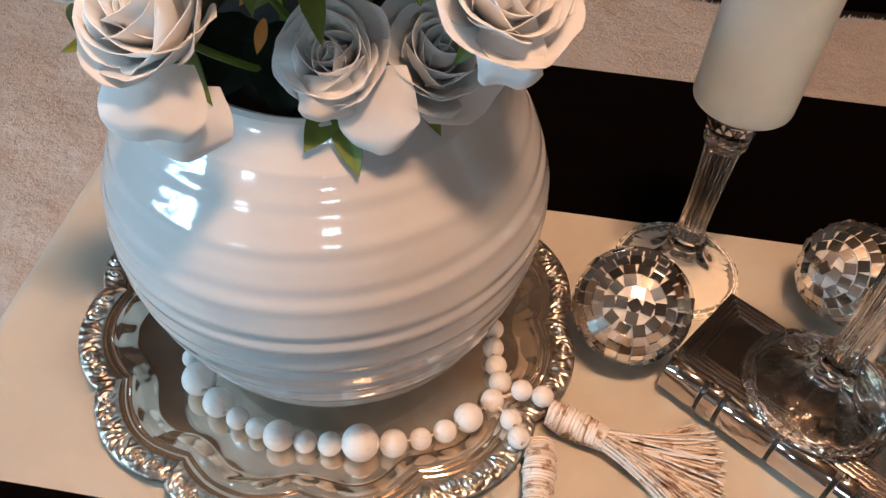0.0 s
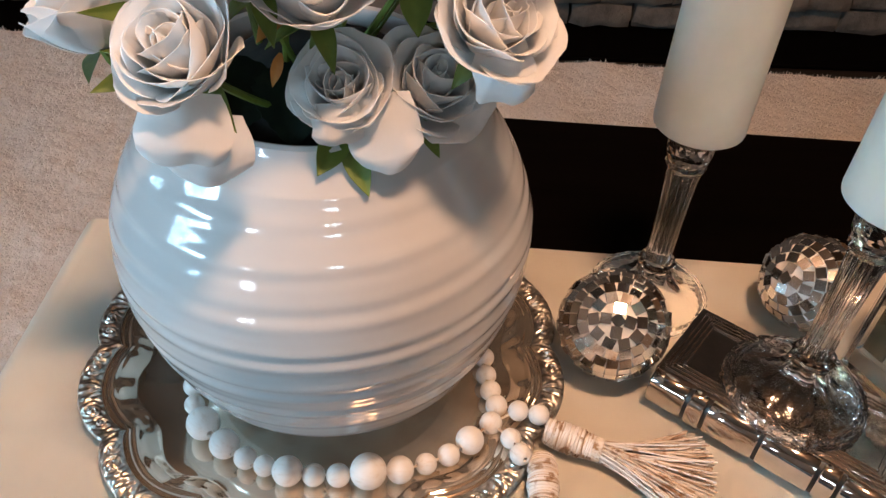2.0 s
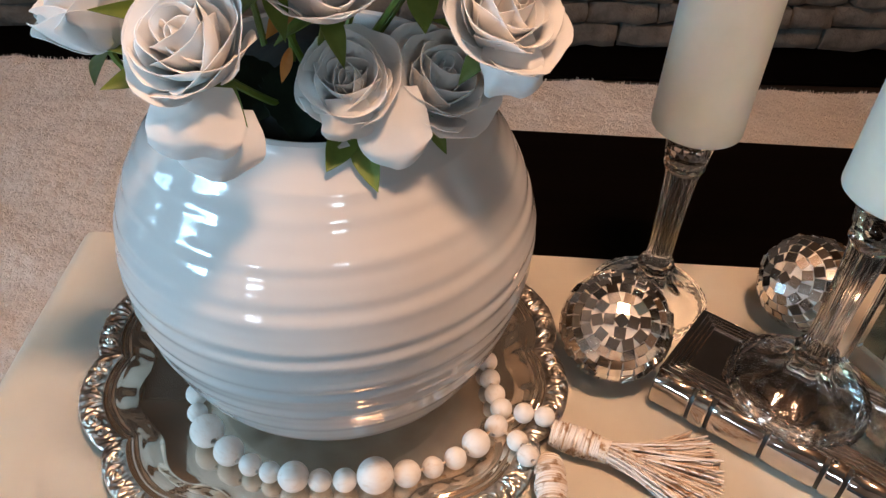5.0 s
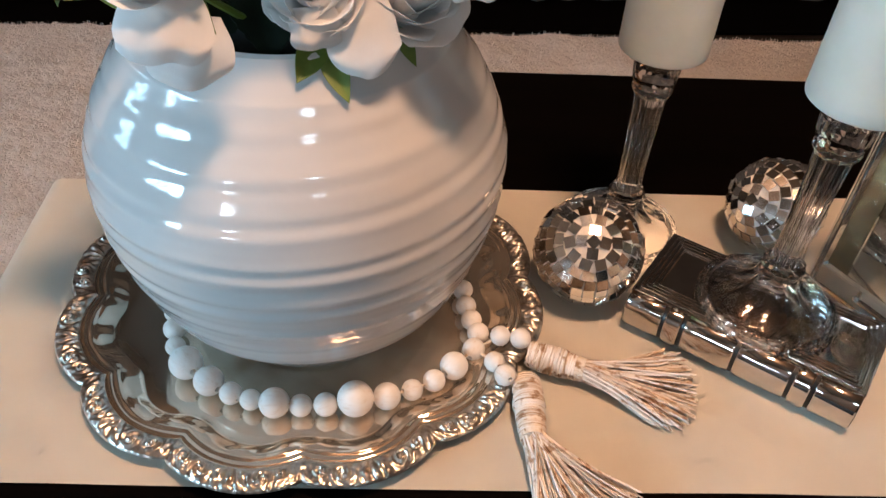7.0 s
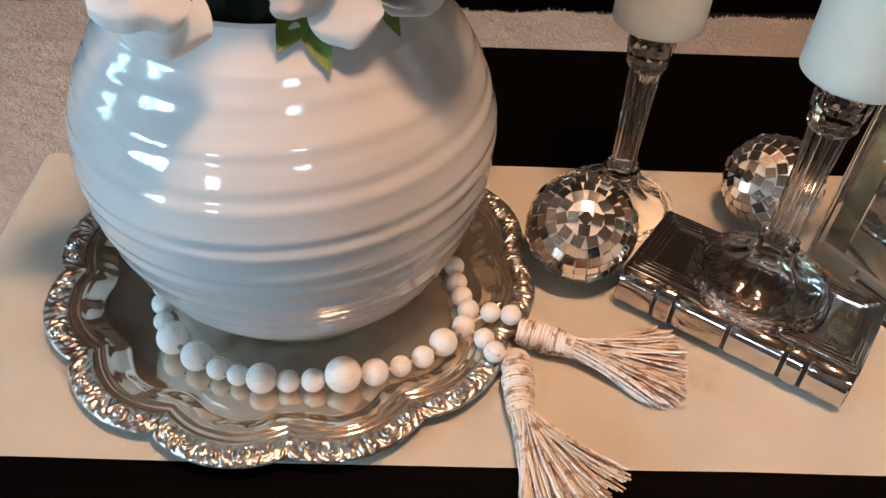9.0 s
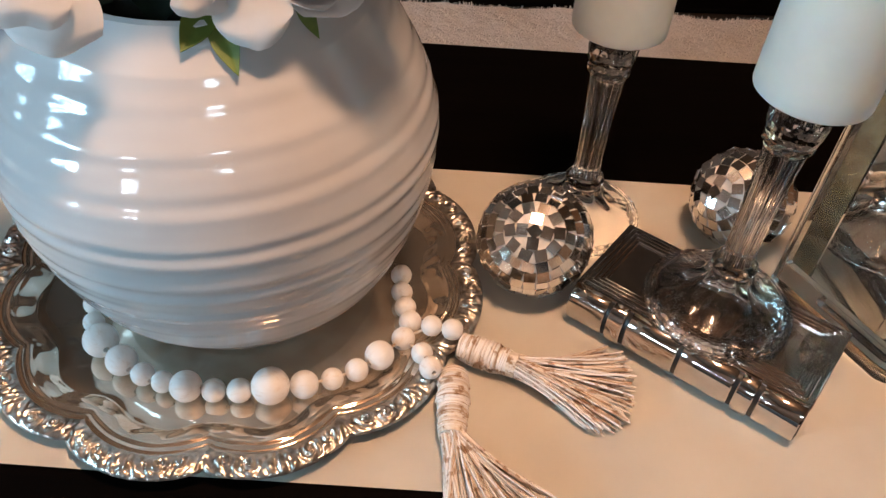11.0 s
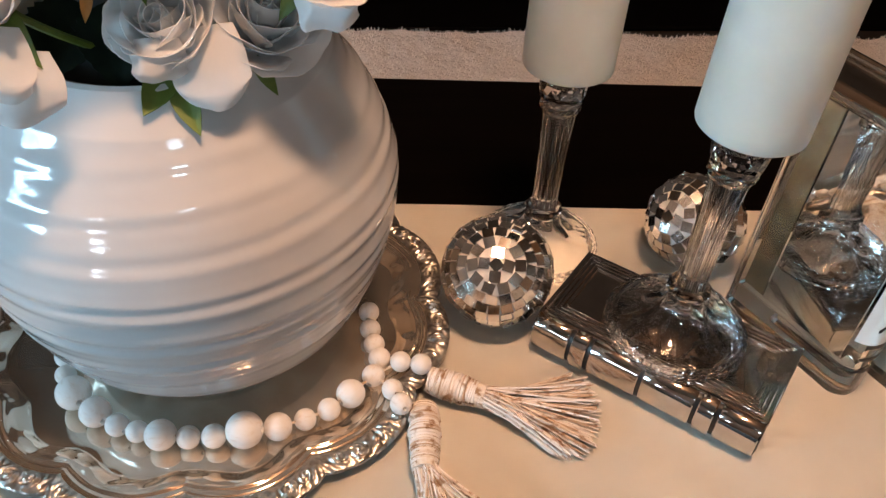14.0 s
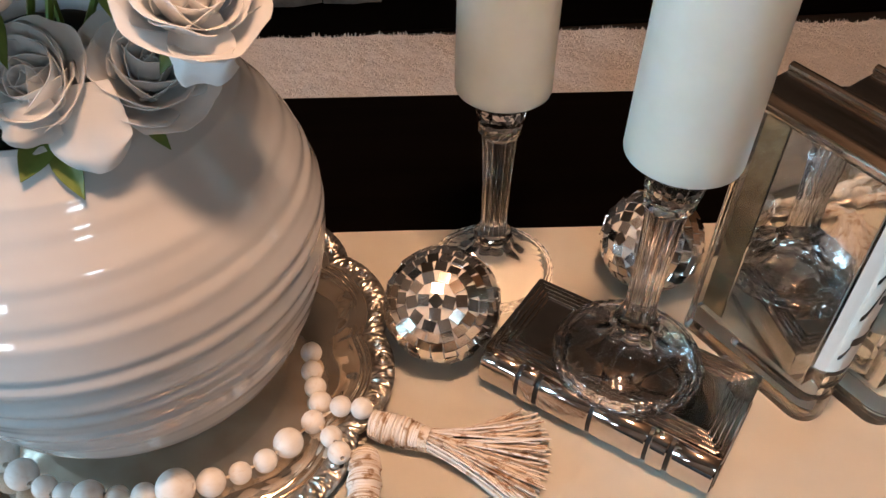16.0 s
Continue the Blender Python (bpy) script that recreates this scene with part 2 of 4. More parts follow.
def part(name, bm, mat, parent=None, label="", smooth=True, m=None):
    """Links a bmesh, or a mesh, as one object under its thing."""
    d = bm if isinstance(bm, bpy.types.Mesh) else mesh_of(name, bm, mat, smooth and name not in FLAT)
    ob = new(name, d)
    ob.parent = parent
    if m is not None:
        ob.matrix_basis = m
    return tagged(ob, label) if label else ob


def clear(ob):
    """Panes and crystal let the light through."""
    ob.visible_shadow = False
    return ob


def thing(name, m, label, category, group="", kind=""):
    ob = new(name)
    ob.empty_display_size = 0.02
    ob.matrix_basis = m
    return tagged(ob, label, category, group, kind)


def box(bm, x0, x1, y0, y1, z0, z1, bevel=0.0, m=Matrix()):
    r = bmesh.ops.create_cube(bm, size=1, matrix=m @ Matrix.LocRotScale(
        ((x0 + x1) / 2, (y0 + y1) / 2, (z0 + z1) / 2), None, (x1 - x0, y1 - y0, z1 - z0)))
    if bevel:
        edges = {e for v in r["verts"] for e in v.link_edges}
        bmesh.ops.bevel(bm, geom=list(edges), offset=bevel, segments=3, affect="EDGES", profile=0.5)
    return bm


def lathe(profile, steps=64, wobble=None, caps=True):
    """A turned shape from (radius, height) pairs."""
    bm = bmesh.new()
    rings = []
    for r, z in profile:
        ring = []
        for i in range(steps):
            a = 2 * math.pi * i / steps
            rr = r * wobble(a, z) if wobble else r
            ring.append(bm.verts.new((rr * math.cos(a), rr * math.sin(a), z)))
        rings.append(ring)
    for lo, hi in zip(rings, rings[1:]):
        for i in range(steps):
            j = (i + 1) % steps
            bm.faces.new((lo[i], lo[j], hi[j], hi[i]))
    if caps:
        bm.faces.new(rings[0][::-1])
        bm.faces.new(rings[-1])
    return bm


def grid(fn, nu, nv, wrap=False, bm=None):
    bm = bm or bmesh.new()
    vs = [[bm.verts.new(fn(i / (nu if wrap else nu - 1), j / (nv - 1))) for j in range(nv)] for i in range(nu)]
    for i in range(nu if wrap else nu - 1):
        for j in range(nv - 1):
            k = (i + 1) % nu
            bm.faces.new((vs[i][j], vs[k][j], vs[k][j + 1], vs[i][j + 1]))
    return bm


def thicken(bm, t):
    """Gives an open sheet a back and an edge."""
    bm.normal_update()
    front, rim = bm.faces[:], [e for e in bm.edges if e.is_boundary]
    back = {v: bm.verts.new(v.co - t * v.normal) for v in bm.verts[:]}
    for f in front:
        bm.faces.new([back[v] for v in reversed(f.verts)])
    for e in rim:
        p, q = e.verts
        loop = e.link_loops[0]
        if loop.vert is not p:
            p, q = q, p
        bm.faces.new((q, p, back[p], back[q]))
    return bm


def tube(bm, points, radius, sides=6):
    """A round strand along points; radius may be a function of 0..1."""
    pts = [Vector(p) for p in points]
    rings = []
    for i, p in enumerate(pts):
        way = (pts[min(i + 1, len(pts) - 1)] - pts[max(i - 1, 0)]).normalized()
        side = way.cross(Vector((0, 0, 1)))
        side = side.normalized() if side.length > 1e-4 else Vector((1, 0, 0))
        up = side.cross(way)
        r = radius(i / (len(pts) - 1)) if callable(radius) else radius
        rings.append([bm.verts.new(p + r * (math.cos(2 * math.pi * k / sides) * side + math.sin(2 * math.pi * k / sides) * up)) for k in range(sides)])
    for a, b in zip(rings, rings[1:]):
        for k in range(sides):
            n = (k + 1) % sides
            bm.faces.new((a[k], a[n], b[n], b[k]))
    bm.faces.new(rings[0][::-1])
    bm.faces.new(rings[-1])
    return bm


def smooth_between(xs, ys, x):
    """A smooth curve through pairs (monotone steps, Catmull-Rom)."""
    for i in range(len(xs) - 1):
        if x <= xs[i + 1] or i == len(xs) - 2:
            t = min(max((x - xs[i]) / (xs[i + 1] - xs[i]), 0), 1)
            p0, p1, p2, p3 = ys[max(i - 1, 0)], ys[i], ys[i + 1], ys[min(i + 2, len(ys) - 1)]
            return 0.5 * (2 * p1 + (p2 - p0) * t + (2 * p0 - 5 * p1 + 4 * p2 - p3) * t * t + (3 * p1 - p0 - 3 * p2 + p3) * t ** 3)


# ---- room ----
def wall(name, boxes, mat="plaster"):
    bm = bmesh.new()
    for b in boxes:
        box(bm, *b)
    return tagged(part(name, bm, M[mat], smooth=False), "plain painted plaster room wall in warm brown tones", "wall", kind="structure")


def wall_with_openings(name, axis, at, out, lo, hi, openings):
    """A wall across x or y with rectangular holes (a0, a1, z0, z1)."""
    cuts, a = [], lo
    for a0, a1, z0, z1 in sorted(openings):
        cuts += [(a, a0, FLOOR, Z1), (a0, a1, FLOOR, z0), (a0, a1, z1, Z1)]
        a = a1
    cuts.append((a, hi, FLOOR, Z1))
    b0, b1 = min(at, at + out), max(at, at + out)
    return wall(name, [(b0, b1, p, q, z0, z1) if axis == "x" else (p, q, b0, b1, z0, z1) for p, q, z0, z1 in cuts])


def window(name, m, w, h, cols, rows, thick=0.03):
    """A painted sash with bars, lying in the local xz plane."""
    win = thing(name, m, "white painted wooden window with a grid of panes", "window", kind="structure")
    f = 0.05
    for nm, b in (("frame_side", (-w / 2 - f, -w / 2, 0, h)), ("frame_side", (w / 2, w / 2 + f, 0, h)),
                  ("frame_head", (-w / 2 - f, w / 2 + f, h, h + f)), ("window_sill", (-w / 2 - f, w / 2 + f, -f, 0))):
        part(nm, box(bmesh.new(), b[0], b[1], -0.05, 0.03, b[2], b[3], 0.006), M["white_paint"], win, smooth=False)
    for i in range(1, cols):
        x = -w / 2 + w * i / cols
        part("glazing_bar", box(bmesh.new(), x - 0.014, x + 0.014, -0.015, 0.015, 0, h, 0.003), M["white_paint"], win, smooth=False)
    for j in range(1, rows):
        z = h * j / rows
        part("glazing_bar", box(bmesh.new(), -w / 2, w / 2, -0.014, 0.014, z - thick, z + thick, 0.003), M["white_paint"], win, smooth=False)
    return win


def build_room():
    floor = box(bmesh.new(), X0, X1, Y0, Y1, FLOOR - 0.06, FLOOR)
    tagged(part("floor", floor, M["floor"], smooth=False), "dark stained wooden floor round a pale rug", "floor", kind="structure")
    tagged(part("ceiling", box(bmesh.new(), X0, X1, Y0, Y1, Z1, Z1 + 0.06), M["ceiling_wood"], smooth=False), "plain dark brown wooden ceiling", "ceiling", kind="structure")
    wall("wall_north", [(X0, X1, Y1, Y1 + 0.12, FLOOR, Z1)], "brown_paint")
    wall("wall_east", [(X1, X1 + 0.12, Y0, Y1, FLOOR, Z1)], "panelling")
    wall_with_openings("wall_west", "x", X0, -0.12, Y0, Y1, [(-1.45, -0.55, 0.44, 0.80), (0.05, 0.55, 0.42, 0.66)])
    wall_with_openings("wall_south", "y", Y0, -0.12, X0, X1, [(-2.17, -1.73, 0.62, 0.88), (0.34, 0.76, 1.36, 1.64)])
    window("window_1", pose(X0 + 0.06, -1.0, 0.44, 0, 0, 90), 0.90, 0.36, 3, 4, 0.033)
    window("window_4", pose(X0 + 0.06, 0.30, 0.42, 0, 0, 90), 0.50, 0.24, 2, 3, 0.024)
    window("window_2", pose(-1.95, Y0 + 0.06, 0.62), 0.44, 0.26, 2, 3, 0.022)
    window("window_3", pose(0.55, Y0 + 0.06, 1.36), 0.42, 0.28, 1, 2, 0.04)
    shade = thing("ceiling_lamp", pose(0.27, -0.36, Z1), "brass ceiling lamp with a bare warm bulb", "lamp")
    part("canopy", lathe([(0.001, -0.0), (0.06, -0.002), (0.055, -0.02), (0.012, -0.03), (0.012, -0.05)], 32), M["brass"], shade)


build_room()


def build_rug():
    rnd = random.Random(3)
    x0, x1, y0, y1 = -1.9, 2.2, -1.5, 1.250
    rug = thing("rug", pose(0, 0, FLOOR, 0, 0, -2.2), "cream shaggy wool rug under the dark coffee table", "rug")

    def f(u, v):
        x, y = x0 + u * (x1 - x0), y0 + v * (y1 - y0)
        h = 0.03 + 0.008 * noise.noise((x * 9, y * 9, 0)) + 0.006 * noise.noise((x * 31, y * 31, 4))
        e = min(u, 1 - u, v, 1 - v)
        return (x + 0.004 * noise.noise((x * 40, y * 40, 9)), y + 0.006 * noise.noise((x * 40, y * 40, 2)), h if e > 0.004 else 0.002)

    part("backing", grid(f, 260, 170), M["rug"], rug)
    verts, faces = [], []
    for i in range(90000):
        if i < 9000:
            x, y = rnd.uniform(-1.4, 1.9), y1 - abs(rnd.gauss(0, 0.006))
        else:
            x, y = rnd.uniform(-1.5, 1.9), rnd.uniform(0.25, y1)
        u, v = (x - x0) / (x1 - x0), (y - y0) / (y1 - y0)
        z = f(u, v)[2]
        a, l, w = rnd.uniform(0, 2 * math.pi), rnd.uniform(0.003, 0.008), rnd.uniform(0.0007, 0.0016)
        dx, dy = math.cos(a) * l * 0.6, math.sin(a) * l * 0.6
        px, py = -math.sin(a) * w, math.cos(a) * w
        n = len(verts)
        verts += [(x - px, y - py, z - 0.006), (x + px, y + py, z - 0.006), (x + dx + px * 0.6, y + dy + py * 0.6, z + l * 0.55), (x + dx - px * 0.6, y + dy - py * 0.6, z + l * 0.6)]
        faces.append((n, n + 1, n + 2, n + 3))
    d = bpy.data.meshes.new("shag")
    d.from_pydata(verts, [], faces)
    d.materials.append(M["shag"])
    tagged(part("shag", d, None, rug), "cream wool pile", kind="stuff")


build_rug()


def build_fireplace():
    """Rough stone courses behind a dark hearth."""
    rnd = random.Random(8)
    y = 1.42
    fp = thing("fireplace", pose(0, y, FLOOR), "dark rough fieldstone fireplace above a black hearth", "fireplace")
    part("hearth", box(bmesh.new(), -1.3, 1.9, -0.14, 0.1, 0, 0.012, 0.004), M["dark_wood"], fp, "black hearth slab", smooth=False)
    part("mortar_core", box(bmesh.new(), -1.3, 1.9, 0.06, 0.5, 0.012, 2.39), M["mortar"], fp, smooth=False)
    z = 0.014
    while z < 1.0:
        h = rnd.uniform(0.05, 0.12)
        x = -1.3
        while x < 1.88:
            w = min(rnd.uniform(0.1, 0.28), 1.9 - x)
            bm = box(bmesh.new(), 0.004, w - 0.004, 0, 0.1, 0.004, h - 0.004)
            bmesh.ops.subdivide_edges(bm, edges=bm.edges, cuts=3, use_grid_fill=True)
            s = rnd.uniform(0, 99)
            c = Vector((w / 2, 0.05, h / 2))
            for v in bm.verts:
                q = v.co - c
                k = max(abs(q.x) / (w / 2), abs(q.z) / (h / 2))
                v.co.y += 0.018 * k ** 3 if q.y < 0 else 0
                v.co += 0.010 * noise.noise_vector(v.co * 22 + Vector((s, s, 0)))
            part("stone", bm, M["stone"], fp, m=pose(x, rnd.uniform(-0.02, 0.02), z))
            x += w
        z += h


build_fireplace()

# ---- table and runner ----
TURN = pose(0, 0, 0, 0, 0, -3.3)


def build_table():
    t = thing("coffee_table", TURN, "near-black espresso wooden coffee table with a flat top", "table")
    part("tabletop", box(bmesh.new(), -0.272, 0.95, -0.47, 0.337, -0.04, -0.0025, 0.004), M["dark_wood"], t)
    for x in (-0.23, 0.9):
        for y in (-0.43, 0.27):
            part("leg", box(bmesh.new(), x - 0.03, x + 0.03, y - 0.03, y + 0.03, FLOOR + 0.028, -0.041, 0.004), M["dark_wood"], t)


build_table()


def build_runner():
    """Cloth lying on the table and falling over its end."""
    r = thing("table_runner", TURN, "cream satin table runner draped over the table end", "table runner")
    drop, end, rad = 0.2, -0.303, 0.013

    def f(u, v, lift=0.0):
        s = -drop + u * (drop + 1.26)
        y = -0.2445 + v * (0.0980 + 0.2445)
        wave = 0.0006 * noise.noise((s * 14, y * 14, 1)) + 0.0009 * noise.noise((s * 5, y * 9, 7))
        edge = 0.0012 * noise.noise((s * 6, v * 3, 3))
        y += edge
        arc = rad * math.pi / 2
        if s > arc:
            p = (end - rad + s - arc + rad, y, 0.0 + wave)
        elif s > 0:
            a = s / rad
            p = (end - rad * math.sin(math.pi / 2 - a) + 0.0, y, -rad + rad * math.cos(math.pi / 2 - a) + wave)
        else:
            p = (end - rad + 0.006 * noise.noise((s * 8, y * 12, 2)), y, s - rad)
        return (p[0], p[1], p[2] + lift)

    bm = grid(f, 220, 90)
    bmesh.ops.solidify(bm, geom=bm.faces[:], thickness=0.0016)
    part("cloth", bm, M["cloth"], r)


build_runner()

# ---- tray ----
TRAY = (-0.0485, -0.0560)


def build_tray():
    t = thing("tray", pose(*TRAY, 0.0), "round silver serving tray with a scalloped ornate rim", "tray")
    R, n = 0.1955, 12

    def lobe(a):
        return R - 0.0065 + 0.0112 * abs(math.cos(n / 2 * (a - radians(17)))) ** 0.7

    def dish(u, v):
        a = 2 * math.pi * u
        out = lobe(a) - 0.0160
        inner = 0.1500 + 0.0050 * math.cos(n * (a - radians(17))) + 0.0024 * noise.noise((7 * math.cos(a), 7 * math.sin(a), 3))
        if v < 0.36:
            r = v / 0.36 * inner
            z = 0.0050 + 0.0005 * noise.noise((r * 20 * math.cos(a), r * 20 * math.sin(a), 0))
        else:
            k = (v - 0.36) / 0.64
            r = inner + k * (out - inner)
            wall = min(1, k / 0.55)
            z = 0.0050 + 0.0070 * wall * wall * (3 - 2 * wall) - 0.0006 * math.exp(-((k - 0.06) / 0.05) ** 2)
            z += 0.0012 * math.exp(-((k - 0.62) / 0.05) ** 2) + 0.0007 * math.exp(-((k - 0.80) / 0.04) ** 2)
            z += math.sin(math.pi * min(1, k / 0.7)) * (0.0011 * noise.noise((16 * math.cos(a), 16 * math.sin(a), k * 3)) + 0.0008 * math.cos(3 * n * (a - radians(17))))
        return (r * math.cos(a), r * math.sin(a), z)

    bm = grid(dish, 480, 56, wrap=True)
    bmesh.ops.remove_doubles(bm, verts=bm.verts, dist=1e-6)
    part("dish", bm, M["silver"], t, "polished silver dish, slightly tarnished")

    def rim(u, v):
        a = 2 * math.pi * u
        c = 2 * math.pi / n
        k = ((a - radians(17)) / c + 0.5) % 1 - 0.5
        out = lobe(a)
        w = 0.0185
        r = out - w + w * v
        p, q = k * c * R, (v - 0.5) * w
        # a shell fan at each lobe, leafy scrolls to both sides, leaning ribs between
        fan = math.atan2(p, q + 0.015)
        h = 0.0024 * (0.5 + 0.5 * math.cos(15 * fan)) * max(0, 1 - (abs(p) / 0.015) ** 2)
        for side in (-1, 1):
            for at, big in ((0.022, 0.0085), (0.038, 0.0065)):
                sx = p - side * at
                rho, ps = math.hypot(sx, q + 0.002 * (at > 0.03)), math.atan2(q, sx * side)
                h += 0.0025 * (0.5 + 0.5 * math.cos(rho * 1500 - 2 * ps)) * math.exp(-(rho / big) ** 2)
        h += 0.0009 * (0.5 + 0.5 * math.cos(150 * a + 7 * v * (1 if k > 0 else -1) + 2 * math.sin(24 * a))) * (0.4 + 0.6 * v)
        h += 0.0007 * noise.noise((a * 60, v * 4, 1.5))
        crown = math.sin(math.pi * min(max(v, 0), 1)) ** 0.6
        z = 0.0125 + (0.0022 + h) * crown + 0.0006 * noise.noise((r * 300 * math.cos(a), r * 300 * math.sin(a), 0))
        if v > 0.97:
            z = 0.0115
        return (r * math.cos(a), r * math.sin(a), z)

    part("rim", grid(rim, 1800, 22, wrap=True), M["silver_ornament"], t, "cast silver rim of shells and scrolls")
    under = lathe([(0.12, 0.0015), (0.15, 0.0015), (0.155, 0.0042), (0.12, 0.0045)], 96, caps=False)
    part("foot_ring", under, M["silver"], t)


build_tray()

# ---- vase and roses ----
VASE = (-0.0420, -0.0550)
VZ = (0.0, 0.006, 0.020, 0.05, 0.09, 0.13, 0.17, 0.21, 0.25, 0.268)
VR = (0.066, 0.082, 0.101, 0.1240, 0.1395, 0.1480, 0.1476, 0.133, 0.108, 0.094)


def build_vase():
    v = thing("vase", pose(*VASE, 0.0062), "large round white glazed ceramic vase with throwing ridges", "vase")

    def prof(a, z):
        r = smooth_between(VZ, VR, z)
        s = z - 0.0058 * math.cos(a) + 0.0016 * math.sin(2 * a + 2)
        k = min(1, max(0, (z - 0.045) / 0.07)) * min(1, max(0, (0.262 - z) / 0.02)) * (1.0 if z < 0.15 else 1.0 - 0.30 * min(1, (z - 0.15) / 0.04))
        ridge = 0.00080 * math.sin(2 * math.pi * s / 0.0178 + 1.2 * math.sin(s * 40)) + 0.00035 * math.sin(2 * math.pi * s / 0.0107 + 1.5) + 0.0009 * noise.noise((math.cos(a) * 1.6, math.sin(a) * 1.6, s * 55))
        return r + 0.62 * k * ridge

    def f(u, w):
        a = 2 * math.pi * u
        z = 0.268 * w
        r = prof(a, z)
        return (r * math.cos(a), r * math.sin(a), z)

    bm = grid(f, 200, 320, wrap=True)

    def lip(u, w):
        a = 2 * math.pi * u
        pts = [(0.094, 0.268), (0.0925, 0.2715), (0.0895, 0.273), (0.0865, 0.2715), (0.085, 0.267), (0.09, 0.25), (0.12, 0.2), (0.13, 0.13), (0.1, 0.04), (0.02, 0.01)]
        r, z = pts[round(w * 9)]
        return (r * math.cos(a), r * math.sin(a), z)

    ring = lathe([(0.001, 0.0), (0.066, 0.0)], 200, caps=False)
    tmp = bpy.data.meshes.new("base")
    ring.to_mesh(tmp)
    ring.free()
    bm.from_mesh(tmp)
    bpy.data.meshes.remove(tmp)
    bmesh.ops.remove_doubles(bm, verts=bm.verts, dist=1e-5)
    part("body", bm, M["ceramic"], v)
    part("rim", grid(lip, 200, 10, wrap=True), M["ceramic"], v, "rounded glazed rim")


build_vase()


def petal_mesh(name, length, width, wrap, lean0, lean1, curl, rnd, mat, foot=0.0):
    """A broad petal rising from the flower's base: lean0 and lean1 are its angles off the axis, wrap the radius it bends round."""
    s = rnd.uniform(0, 99)
    tip, skew = rnd.uniform(0.02, 0.12), rnd.uniform(-0.25, 0.25)
    nu, nv = 17, 15
    rib, x, z = [], foot, 0.0
    for j in range(nv):
        v = j / (nv - 1)
        a = lean0 + (lean1 - lean0) * v ** 1.3 + curl * max(0, v - 0.68) ** 1.4 * 4.2
        rib.append((x, z, a))
        x += math.sin(a) * length / (nv - 1)
        z += math.cos(a) * length / (nv - 1)

    def f(u, v):
        q = 2 * u - 1
        w = width * (0.22 + 0.78 * math.sin(math.pi * min(0.5, 0.06 + 0.62 * v))) * (1 - 0.10 * max(0, v - 0.8) / 0.2)
        vv = v * (1 - 0.26 * abs(q) ** 2.6 + tip * (1 - abs(q)) ** 2 - 0.08 * skew * q)
        k = min(max(vv, 0), 0.9999) * (nv - 1)
        n = int(k)
        (x0, z0, a0), (x1, z1, a1) = rib[n], rib[min(n + 1, nv - 1)]
        px, pz, a = x0 + (x1 - x0) * (k - n), z0 + (z1 - z0) * (k - n), a0 + (a1 - a0) * (k - n)
        rad = max(wrap, 0.35 * width) * (0.75 + 0.5 * v)
        bend = q * w / rad
        side, inward = rad * math.sin(bend), rad * (1 - math.cos(bend))
        roll = curl * 0.55 * width * max(0, abs(q + skew * 0.4) - 0.55) ** 1.5 * max(0, v - 0.35)
        out = roll - inward
        p = Vector((px + out * math.cos(a), side, pz - out * math.sin(a)))
        return p + length * 0.085 * v * noise.noise_vector(p * 38 + Vector((s, 0, 0))) + length * 0.015 * v * noise.noise_vector(p * 160 + Vector((s, 7, 0)))

    bm = grid(f, nu, nv)
    thicken(bm, 0.0004)
    return mesh_of(name, bm, mat)


def leaf_mesh(name, length, width, bend, mat, saw=0.0):
    def f(u, v):
        q = 2 * u - 1
        w = width * math.sin(math.pi * (0.04 + 0.96 * v) ** 0.8) * (1 + saw * math.sin(v * 60))
        return Vector((q * w, length * v, -bend * length * v * v + 0.25 * abs(q) * w))

    bm = grid(f, 7, 22)
    thicken(bm, 0.0005)
    return mesh_of(name, bm, mat)


def aim(place, axis, turn=0.0):
    """A pose at place whose z points along axis."""
    return Matrix.Translation(place) @ Vector(axis).to_track_quat("Z", "Y").to_matrix().to_4x4() @ pose(0, 0, 0, 0, 0, turn)


ROSE_LABEL = "white silk rose with layered open petals in the vase"


